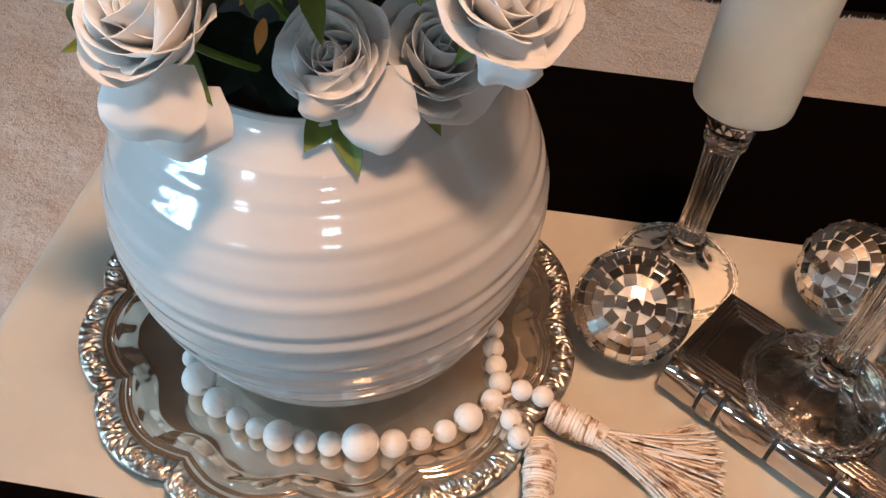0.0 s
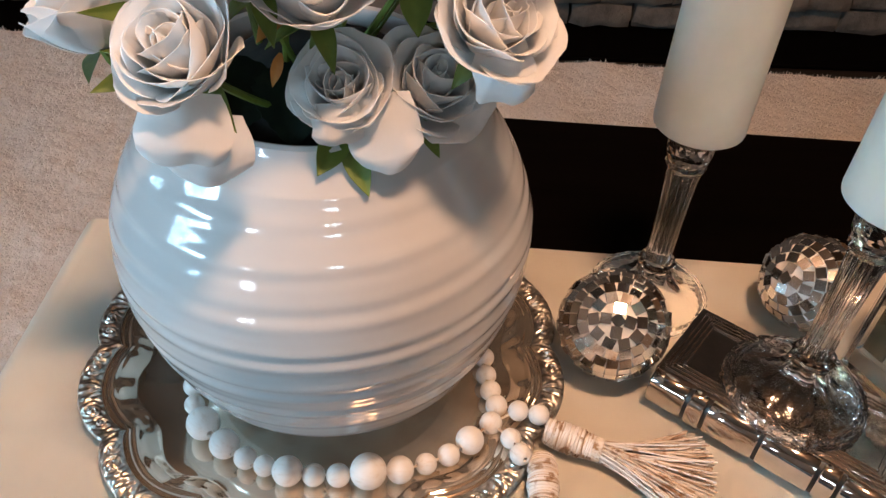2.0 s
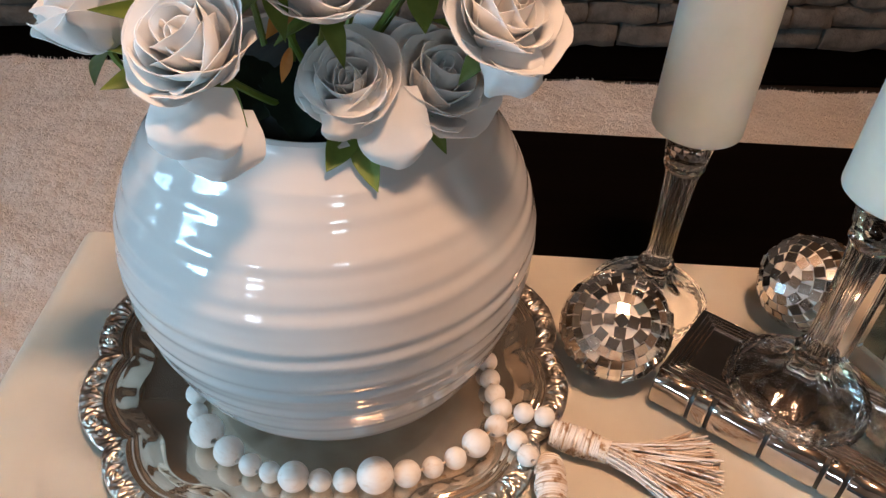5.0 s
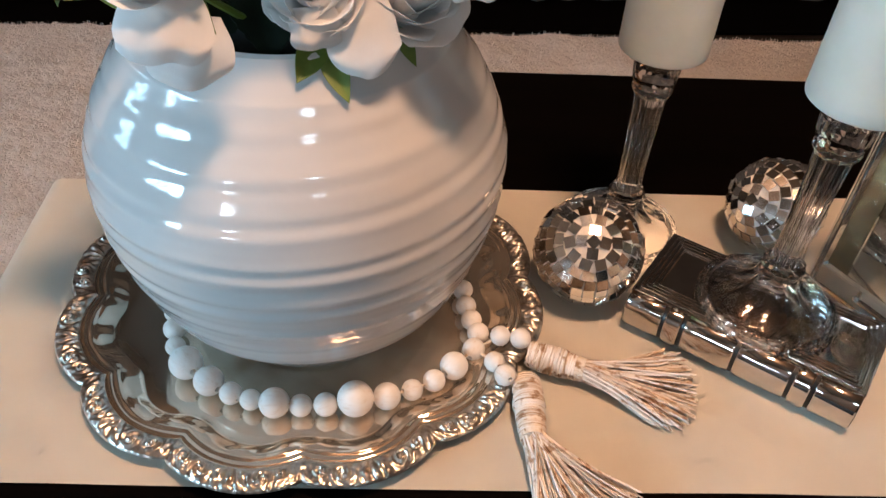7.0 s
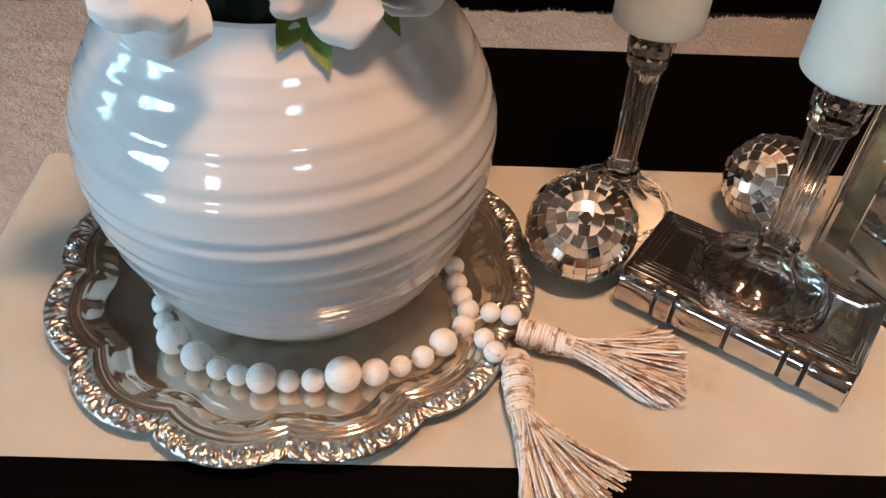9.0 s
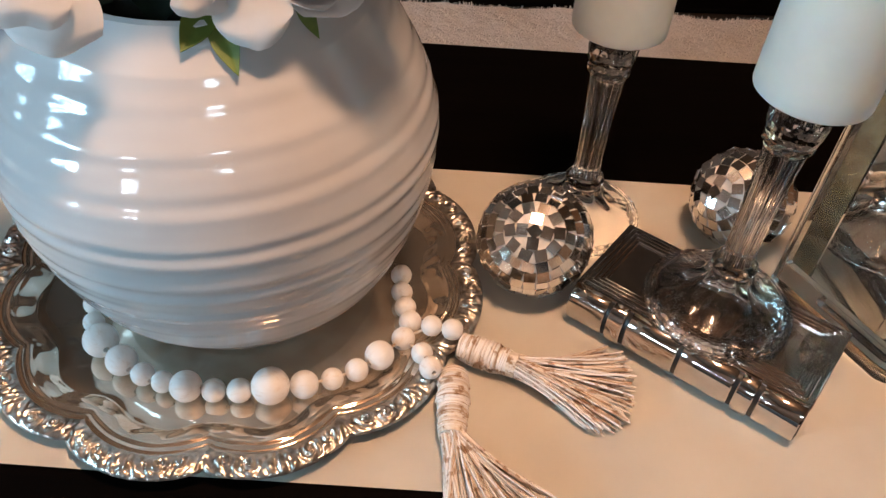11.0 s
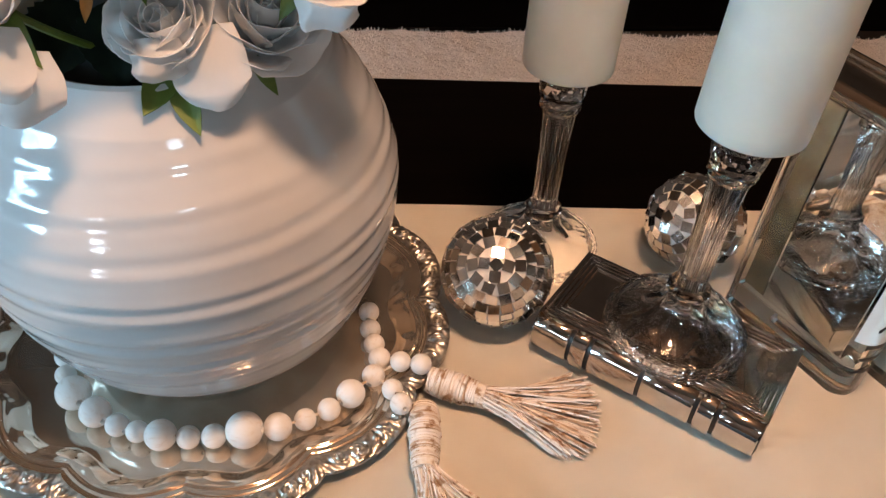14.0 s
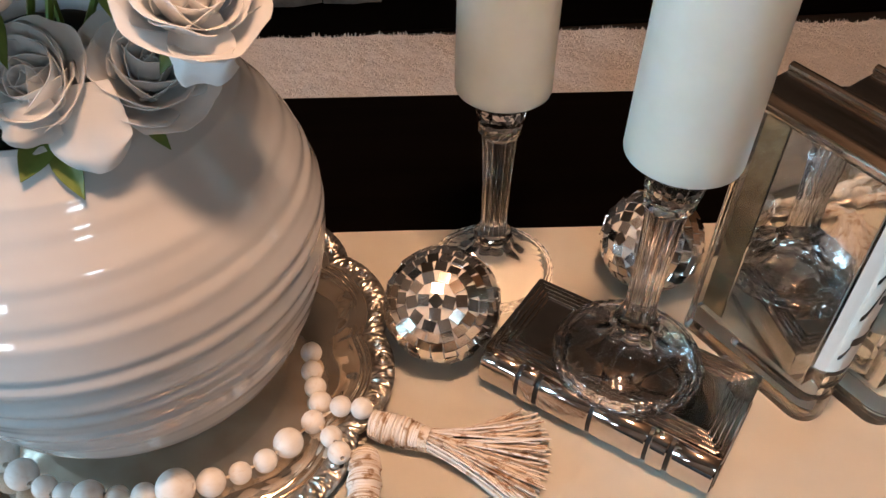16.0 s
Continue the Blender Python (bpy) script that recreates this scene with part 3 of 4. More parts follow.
def rose(place, axis, size, seed, tone="petal", spread=1.0, turn=0.0, sepals=3, label=ROSE_LABEL, foot=None):
    """An artificial rose: a tight heart, cupped middle petals and open outer ones."""
    rnd = random.Random(seed)
    axis = Vector(axis).normalized()
    base = Vector(place) - axis * size * 0.55
    r = thing("rose", aim(base, axis, turn), label, "flower", "roses in the vase")
    # count, length, half width, wrap, lean at foot and tip in degrees, curl
    layers = [(3, 0.93, 0.42, 0.16, 9, -11, 0.08), (3, 0.98, 0.62, 0.31, 21, -10, 0.16), (4, 1.02, 0.78, 0.48, 33, -4, 0.36),
              (4, 1.02, 0.88, 0.66, 44 + 6 * spread, 4 + 16 * spread, 0.70), (4, 1.02, 0.94, 0.86, 56 + 10 * spread, 10 + 34 * spread, 0.80)]
    a = 0.0
    for i, (count, length, width, wrap, lean0, lean1, curl) in enumerate(layers):
        mat = M["petal_inner"] if i < 2 and tone == "petal" else M[tone]
        for k in range(count):
            a += 2 * math.pi / count + rnd.uniform(-0.22, 0.22)
            d = petal_mesh("petal", size * length * rnd.uniform(0.92, 1.08), size * width * rnd.uniform(0.88, 1.12), size * wrap, radians(lean0 + rnd.uniform(-5, 5)), radians(lean1 + rnd.uniform(-7, 7)), curl * rnd.uniform(0.6, 1.3), rnd, mat, foot=size * 0.03 * (i + 1))
            part("petal", d, None, r, m=pose(0, 0, size * (0.10 - 0.02 * i), 0, 0, math.degrees(a)))
        a += 0.6
    for k in range(sepals):
        d = leaf_mesh("sepal", size * rnd.uniform(0.7, 0.95), size * 0.16, 0.35, M["leaf"])
        part("sepal", d, None, r, "pointed green sepal", m=pose(0, 0, size * 0.04, 0, 0, 90 * k + rnd.uniform(-20, 20)) @ pose(0, 0, 0, rnd.uniform(-25, 5), 0, 0))
    foot = foot or (VASE[0] + rnd.uniform(-0.03, 0.03), VASE[1] + rnd.uniform(-0.03, 0.03), 0.235)
    inv = r.matrix_basis.inverted()
    p0, p2 = Vector((0, 0, 0.002)), inv @ Vector(foot)
    p1 = Vector((0, 0, -size * 0.9))
    pts = [(1 - t) ** 2 * p0 + 2 * t * (1 - t) * p1 + t * t * p2 for t in [k / 10 for k in range(11)]]
    part("stem", tube(bmesh.new(), pts, 0.0022, 6), M["leaf"], r, "green wired stem")
    return r


def facing(base, tip, toward=(0.0, -0.52, 0.52)):
    """A pose at base with y towards tip and z as near as may be towards a point."""
    base, tip = Vector(base), Vector(tip)
    y = (tip - base).normalized()
    z = Vector(toward) - base
    z = (z - z.dot(y) * y).normalized()
    m = Matrix((y.cross(z), y, z)).transposed().to_4x4()
    m.translation = base
    return m


def loose_petal(flower, base, tip, width, mat, dome=0.007, tuck=0.006, toward=(0.0, -0.52, 0.52)):
    """A wide petal that hangs away from its flower."""
    length = (Vector(tip) - Vector(base)).length

    def f(u, v):
        q = 2 * u - 1
        w = width * (0.70 + 0.30 * math.sin(math.pi * min(1, 0.05 + 0.70 * v)))
        y = length * v * (1 - 0.20 * abs(q) ** 3.5 * v)
        z = dome * (1 - q * q) * (0.4 + 0.6 * math.sin(math.pi * v)) - tuck * (max(0, v - 0.82) / 0.18) ** 2
        return Vector((q * w, y, z)) + 0.0040 * v * noise.noise_vector(Vector((q * 1.3 + width * 900, v * 2.2, length * 300)))

    bm = grid(f, 17, 19)
    thicken(bm, 0.0005)
    return part("petal", mesh_of("petal", bm, mat), None, flower, "broad drooping white petal", m=flower.matrix_basis.inverted() @ facing(base, tip, toward))


def build_flowers():
    # added dome, coloured black for the shade between the stems; hides the inner wall
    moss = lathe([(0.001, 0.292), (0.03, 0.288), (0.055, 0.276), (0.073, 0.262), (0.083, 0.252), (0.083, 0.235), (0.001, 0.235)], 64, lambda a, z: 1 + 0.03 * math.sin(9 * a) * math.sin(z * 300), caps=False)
    f = tagged(part("floral_moss", moss, M["mouth_shade"], m=pose(*VASE, 0.006)), "black dome added for the deep shade inside the vase mouth", "moss")
    P = M["petal"]
    r1 = rose((-0.092, -0.166, 0.348), (-0.22, -0.55, 0.80), 0.040, 11, spread=0.12, turn=40, label="large white silk rose with drooping petals, facing outward")
    loose_petal(r1, (-0.090, -0.176, 0.330), (-0.088, -0.199, 0.304), 0.0235, P, 0.008)
    loose_petal(r1, (-0.082, -0.168, 0.314), (-0.083, -0.187, 0.284), 0.0225, P, 0.009)
    r2 = rose((-0.019, -0.130, 0.309), (-0.14, -0.62, 0.77), 0.0335, 23, spread=0.15, turn=10, label="half-open white silk rose with a spiral heart")
    loose_petal(r2, (0.004, -0.134, 0.309), (0.009, -0.158, 0.273), 0.0195, P, 0.0035, 0.004)
    loose_petal(r2, (-0.020, -0.142, 0.306), (-0.019, -0.154, 0.289), 0.015, P, 0.008)
    rose((0.031, -0.111, 0.301), (0.30, -0.45, 0.80), 0.036, 31, spread=0.6, turn=70, label="open white silk rose tucked against the vase rim")
    r4 = rose((0.064, -0.124, 0.346), (0.28, -0.42, 0.85), 0.038, 47, spread=0.7, turn=20, label="white silk rose with a deep cup, turned upward")
    loose_petal(r4, (0.066, -0.132, 0.340), (0.070, -0.150, 0.316), 0.017, P, 0.006)
    rose((-0.166, -0.090, 0.326), (-0.35, 0.25, 0.90), 0.040, 53, spread=0.1, turn=0, label="white silk rose seen from its cupped side")
    rose((-0.030, -0.128, 0.366), (0.05, -0.25, 0.96), 0.038, 61, spread=0.3, turn=0)
    rose((-0.058, -0.138, 0.384), (-0.10, -0.25, 0.95), 0.038, 67, spread=0.4, turn=50)
    rose((-0.03, -0.04, 0.40), (0.0, 0.1, 1.0), 0.045, 71)
    rose((0.04, -0.03, 0.37), (0.5, 0.2, 0.85), 0.042, 73)
    rose((-0.11, -0.02, 0.37), (-0.5, 0.4, 0.8), 0.044, 79)
    # the crown of the bouquet, out of view: added to shade the roses below
    rose((0.012, -0.118, 0.462), (0.1, -0.4, 0.88), 0.042, 83)
    rose((-0.055, -0.105, 0.452), (-0.1, -0.2, 0.95), 0.046, 89)
    rose((0.070, -0.095, 0.440), (0.5, -0.2, 0.85), 0.044, 97)
    rose((0.005, -0.075, 0.470), (0.0, 0.0, 1.0), 0.046, 101)
    # leaves
    def leaf(name, base, tip, width, mat, label, saw=0.0, bend=0.12, roll=0.0):
        base, tip = Vector(base), Vector(tip)
        y = (tip - base).normalized()
        eye = Vector((0.0, -0.52, 0.52))
        z = (eye - base) - (eye - base).dot(y) * y
        z.normalize()
        x = y.cross(z)
        m = Matrix((x, y, z)).transposed().to_4x4()
        m.translation = base
        d = leaf_mesh(name, (tip - base).length, width, bend, M[mat], saw)
        ob = part(name, d, None, m=m @ pose(0, 0, 0, 0, roll, 0))
        return tagged(ob, label, "leaf", "leaves in the bouquet")

    leaf("rose_leaf", (-0.018, -0.134, 0.2835), (-0.0305, -0.1590, 0.2705), 0.0085, "leaf", "small pointed green leaf over the vase rim", bend=0.05)
    leaf("rose_leaf", (-0.0155, -0.138, 0.2825), (-0.0025, -0.1615, 0.2585), 0.0075, "leaf", "small pointed green leaf over the vase rim", bend=0.05)
    leaf("rose_leaf", (0.026, -0.121, 0.284), (0.0365, -0.1325, 0.2645), 0.0045, "leaf", "small curled green leaf under a rose", bend=0.3)
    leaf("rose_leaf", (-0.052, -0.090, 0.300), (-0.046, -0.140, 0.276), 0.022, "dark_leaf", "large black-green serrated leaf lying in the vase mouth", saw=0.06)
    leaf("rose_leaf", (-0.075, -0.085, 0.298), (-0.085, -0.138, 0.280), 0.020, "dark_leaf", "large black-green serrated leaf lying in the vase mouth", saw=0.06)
    leaf("rose_leaf", (-0.048, -0.140, 0.334), (-0.054, -0.143, 0.314), 0.003, "amber_leaf", "narrow dried amber leaf beside a rose")
    leaf("rose_leaf", (-0.048, -0.110, 0.350), (-0.060, -0.135, 0.338), 0.006, "amber_leaf", "narrow dried amber leaf beside a rose")
    leaf("rose_leaf", (-0.118, -0.130, 0.318), (-0.142, -0.158, 0.318), 0.006, "leaf", "small pointed green leaf behind a rose")
    leaf("rose_leaf", (-0.110, -0.100, 0.335), (-0.144, -0.140, 0.352), 0.006, "leaf", "small pointed green leaf behind a rose")
    leaf("rose_leaf", (0.020, -0.085, 0.350), (0.022, -0.115, 0.335), 0.009, "leaf", "small green leaf between the roses")


build_flowers()


# ---- mirror balls ----
TILE = 0.0090


def tile_mesh():
    bm = box(bmesh.new(), -TILE / 2, TILE / 2, -TILE / 2, TILE / 2, -0.0008, 0.0006, 0.0)
    return mesh_of("mirror_tile", bm, M["mirror"], smooth=False)


def mirror_ball(place, radius, axis, seed, label):
    rnd = random.Random(seed)
    b = thing("mirror_ball", aim(place, axis), label, "mirror ball", "mirror balls on the runner")
    core = bmesh.new()
    bmesh.ops.create_icosphere(core, subdivisions=4, radius=radius - 0.0006)
    part("core", core, M["grout"], b, "pale grout core")
    rows = round(math.pi * radius / (TILE * 1.07))
    for j in range(rows + 1):
        th = math.pi * j / rows
        inner = min(th, math.pi - th) - 0.34 * math.pi / rows
        n = max(1, int(2 * math.pi * radius * math.sin(max(inner, 0)) / (TILE * 1.03)))
        off = rnd.uniform(0, 6)
        for i in range(n):
            ph = 2 * math.pi * i / n + off
            m = pose(0, 0, 0, 0, 0, math.degrees(ph)) @ pose(0, 0, 0, 0, math.degrees(th), 0) @ Matrix.Translation((0, 0, radius))
            m = m @ pose(0, 0, 0, rnd.gauss(0, 5.0), rnd.gauss(0, 5.0), rnd.gauss(0, 2 + 5 * math.exp(-(th / 0.6) ** 2))) @ Matrix.Diagonal((rnd.uniform(0.95, 1.05), rnd.uniform(0.95, 1.05), 1, 1))
            part("mirror_tile", TILE_MESH, None, b, m=m)


TILE_MESH = tile_mesh()
mirror_ball((0.189, -0.053, 0.0462), 0.0455, (-0.15, -0.62, 0.75), 1, "mosaic mirror ball beside the silver tray")
mirror_ball((0.3745, 0.0060, 0.0437), 0.043, (-0.75, -0.35, 0.45), 2, "mosaic mirror ball behind the silver book box")


# ---- candlesticks and candles ----
STICK = 1.12


def candlestick(place, turn, lean):
    c = thing("candlestick", pose(*place) @ pose(0, 0, 0, 0, lean) @ pose(0, 0, 0, 0, 0, turn), "clear cut-crystal candlestick with a fluted stem", "candlestick", "crystal candlesticks")
    foot = [(0.0005, 0.0305), (0.010, 0.0280), (0.0155, 0.0225), (0.0225, 0.0155), (0.032, 0.0112), (0.041, 0.0082), (0.0465, 0.0045), (0.0490, 0.0), (0.0502, 0.0), (0.0502, 0.0085), (0.0470, 0.0100), (0.043, 0.0128), (0.034, 0.0160), (0.0255, 0.0205), (0.0195, 0.0270), (0.0165, 0.0335), (0.0150, 0.0375), (0.0005, 0.0375)]

    def cut(a, z):
        # rope edge, then eight petal facets rising to the stem
        if z < 0.0120:
            return 1 + 0.010 * math.cos(44 * a + z * 400)
        return 1 + 0.10 * abs(math.cos(4 * a)) - 0.05

    clear(part("foot", lathe([(r, z * STICK) for r, z in foot], 132, cut, caps=False), M["crystal"], c))
    rope = [(0.0506, 0.0004), (0.0530, 0.0), (0.0556, 0.0016), (0.0546, 0.0034), (0.0558, 0.0050), (0.0542, 0.0074), (0.0524, 0.0074), (0.0512, 0.0098), (0.0506, 0.0096), (0.0506, 0.0004)]
    clear(part("rope_rim", lathe([(r, z * STICK) for r, z in rope], 176, lambda a, z: 1 + 0.007 * math.cos(36 * a + z * 500), caps=False), M["cut_crystal"], c, "finely cut rope edge of the crystal foot"))
    ring = [(0.0005, 0.0378), (0.0150, 0.0378), (0.0165, 0.0400), (0.0165, 0.0425), (0.0145, 0.0450), (0.0005, 0.0450)]
    clear(part("collar", lathe([(r, z * STICK) for r, z in ring], 24, lambda a, z: 1 + 0.03 * math.cos(12 * a), caps=False), M["crystal"], c, smooth=False))
    stem = [(0.0005, 0.0453), (0.0122, 0.0453), (0.0114, 0.052), (0.0112, 0.065), (0.0116, 0.085), (0.0124, 0.105), (0.0134, 0.122), (0.0143, 0.134), (0.0005, 0.134)]
    clear(part("stem", lathe([(r, z * STICK) for r, z in stem], 96, lambda a, z: 1 - 0.10 * abs(math.sin(7 * a)), caps=False), M["crystal"], c))
    cup = [(0.0005, 0.1343), (0.0150, 0.1343), (0.0172, 0.138), (0.0165, 0.1415), (0.0180, 0.146), (0.0192, 0.155), (0.0195, 0.164), (0.0190, 0.1705), (0.0165, 0.1705), (0.0150, 0.158), (0.0005, 0.156)]
    clear(part("candle_cup", lathe([(r, z * STICK) for r, z in cup], 20, lambda a, z: 1 + 0.06 * abs(math.cos(5 * a + (260 if z < 0.175 else -260) * z)) - 0.03, caps=False), M["crystal"], c, smooth=False))


def candle(place, lean, height, seed):
    rnd = random.Random(seed)
    c = thing("pillar_candle", pose(*place) @ pose(0, 0, 0, 0, lean) @ pose(0, 0, 0, 0, 0, rnd.uniform(0, 360)), "ivory wax pillar candle standing on a crystal candlestick", "candle", "pillar candles")
    r = 0.0362
    prof = [(0.0005, 0.0005), (0.018, 0.0), (0.030, 0.0), (r - 0.0016, 0.0002), (r - 0.0004, 0.0012), (r, 0.0028)]
    prof += [(r, 0.0028 + (height - 0.0095) * k / 14) for k in range(1, 15)]
    prof += [(r - 0.0008, height - 0.003), (r - 0.003, height - 0.0005), (0.028, height - 0.002), (0.012, height - 0.006), (0.0005, height - 0.0065)]
    part("wax", lathe(prof, 72, lambda a, z: 1 + 0.004 * noise.noise((math.cos(a) * 2, math.sin(a) * 2, z * 18 + seed)), caps=False), M["wax"], c)
    part("wick", tube(bmesh.new(), [(0, 0, height - 0.0065), (0.0005, 0, height), (0.002, 0, height + 0.006)], 0.0009), M["ink"], c, "black wick")


BOOK = (0.3160, -0.1190, -38.5)
BOOK_H = 0.0372
TOP = 0.1706 * STICK
for (x, y, z), turn, lean, seed in (((0.2398, 0.0275, 0.0), 8, 0.7, 4), ((0.3225, -0.1135, BOOK_H + 0.0004), 20, 1.9, 9)):
    candlestick((x, y, z), turn, lean)
    candle((x + TOP * math.sin(radians(lean)) + 0.0005, y, z + TOP * math.cos(radians(lean))), lean, 0.15, seed)


# ---- silver book box ----
def build_book():
    b = thing("book_box", pose(BOOK[0], BOOK[1], 0.0012, 0, 0, BOOK[2]), "polished silver trinket box shaped like a book", "trinket box")
    L, D, H = 0.188, 0.100, BOOK_H - 0.0014
    part("cover", box(bmesh.new(), -L / 2, L / 2, -D / 2 + 0.012, D / 2, H - 0.005, H, 0.0014), M["chrome"], b)
    part("page_block", box(bmesh.new(), -L / 2 + 0.003, L / 2 - 0.003, -D / 2 + 0.012, D / 2 - 0.003, 0.0042, H - 0.0055, 0.001), M["chrome"], b)
    part("bottom_cover", box(bmesh.new(), -L / 2, L / 2, -D / 2 + 0.012, D / 2, 0.0, 0.004, 0.0012), M["chrome"], b)
    cuts = (0.0, 0.18, 0.265, 0.5, 0.735, 0.82, 1.0)

    def spine(x0, x1, rad, raise_by=0.0):
        bm = bmesh.new()
        prof = [(-D / 2 + 0.0125, 0.0)] + [(-D / 2 + 0.0125 - (0.0125 + raise_by) * math.sin(math.pi * k / 14) ** 0.8, H / 2 - (H / 2 + raise_by) * math.cos(math.pi * k / 14)) for k in range(15)] + [(-D / 2 + 0.0125, H)]
        e = 0.0009
        rings = []
        for x, s in ((x0, 0.94), (x0 + e, 1.0), (x1 - e, 1.0), (x1, 0.94)):
            rings.append([bm.verts.new((x, -D / 2 + 0.0125 + (y + D / 2 - 0.0125) * s * rad, H / 2 + (z - H / 2) * (1 - (1 - s) * 0.6) * (rad * 0.5 + 0.5))) for y, z in prof])
        for p, q in zip(rings, rings[1:]):
            for k in range(len(prof) - 1):
                bm.faces.new((p[k], p[k + 1], q[k + 1], q[k]))
        bm.faces.new(rings[0])
        bm.faces.new(rings[-1][::-1])
        bmesh.ops.recalc_face_normals(bm, faces=bm.faces)
        return bm

    part("spine_core", spine(-L / 2 + 0.001, L / 2 - 0.001, 0.86), M["ink"], b, "dark recessed spine core")
    for i, (p, q) in enumerate(zip(cuts, cuts[1:])):
        part("spine_panel", spine(-L / 2 + p * L + 0.0016, -L / 2 + q * L - 0.0016, 1.0, 0.0008 if i in (1, 4) else 0.0), M["chrome"], b, smooth=True)
    for k, inset in enumerate((0.0055, 0.0092, 0.0129, 0.0166)):
        bm = bmesh.new()
        x0, x1, y0, y1, w = -L / 2 + inset, L / 2 - inset, -D / 2 + 0.012 + inset, D / 2 - inset, 0.0009
        for bx in ((x0, x1, y0 - w, y0 + w), (x0, x1, y1 - w, y1 + w), (x0 - w, x0 + w, y0 + w, y1 - w), (x1 - w, x1 + w, y0 + w, y1 - w)):
            box(bm, *bx, H - 0.0002, H + 0.0018, 0.0006)
        part("border_ridge", bm, M["chrome"], b)


build_book()


# ---- bead garland ----
def bead_mesh(r):
    prof = [(r * 0.17, -r * 0.90)] + [(r * math.cos(t), r * math.sin(t)) for t in [math.radians(-76 + 152 * k / 18) for k in range(19)]] + [(r * 0.17, r * 0.90), (r * 0.17, -r * 0.90)]
    return mesh_of("bead", lathe(prof, 28, caps=False), M["bead"])


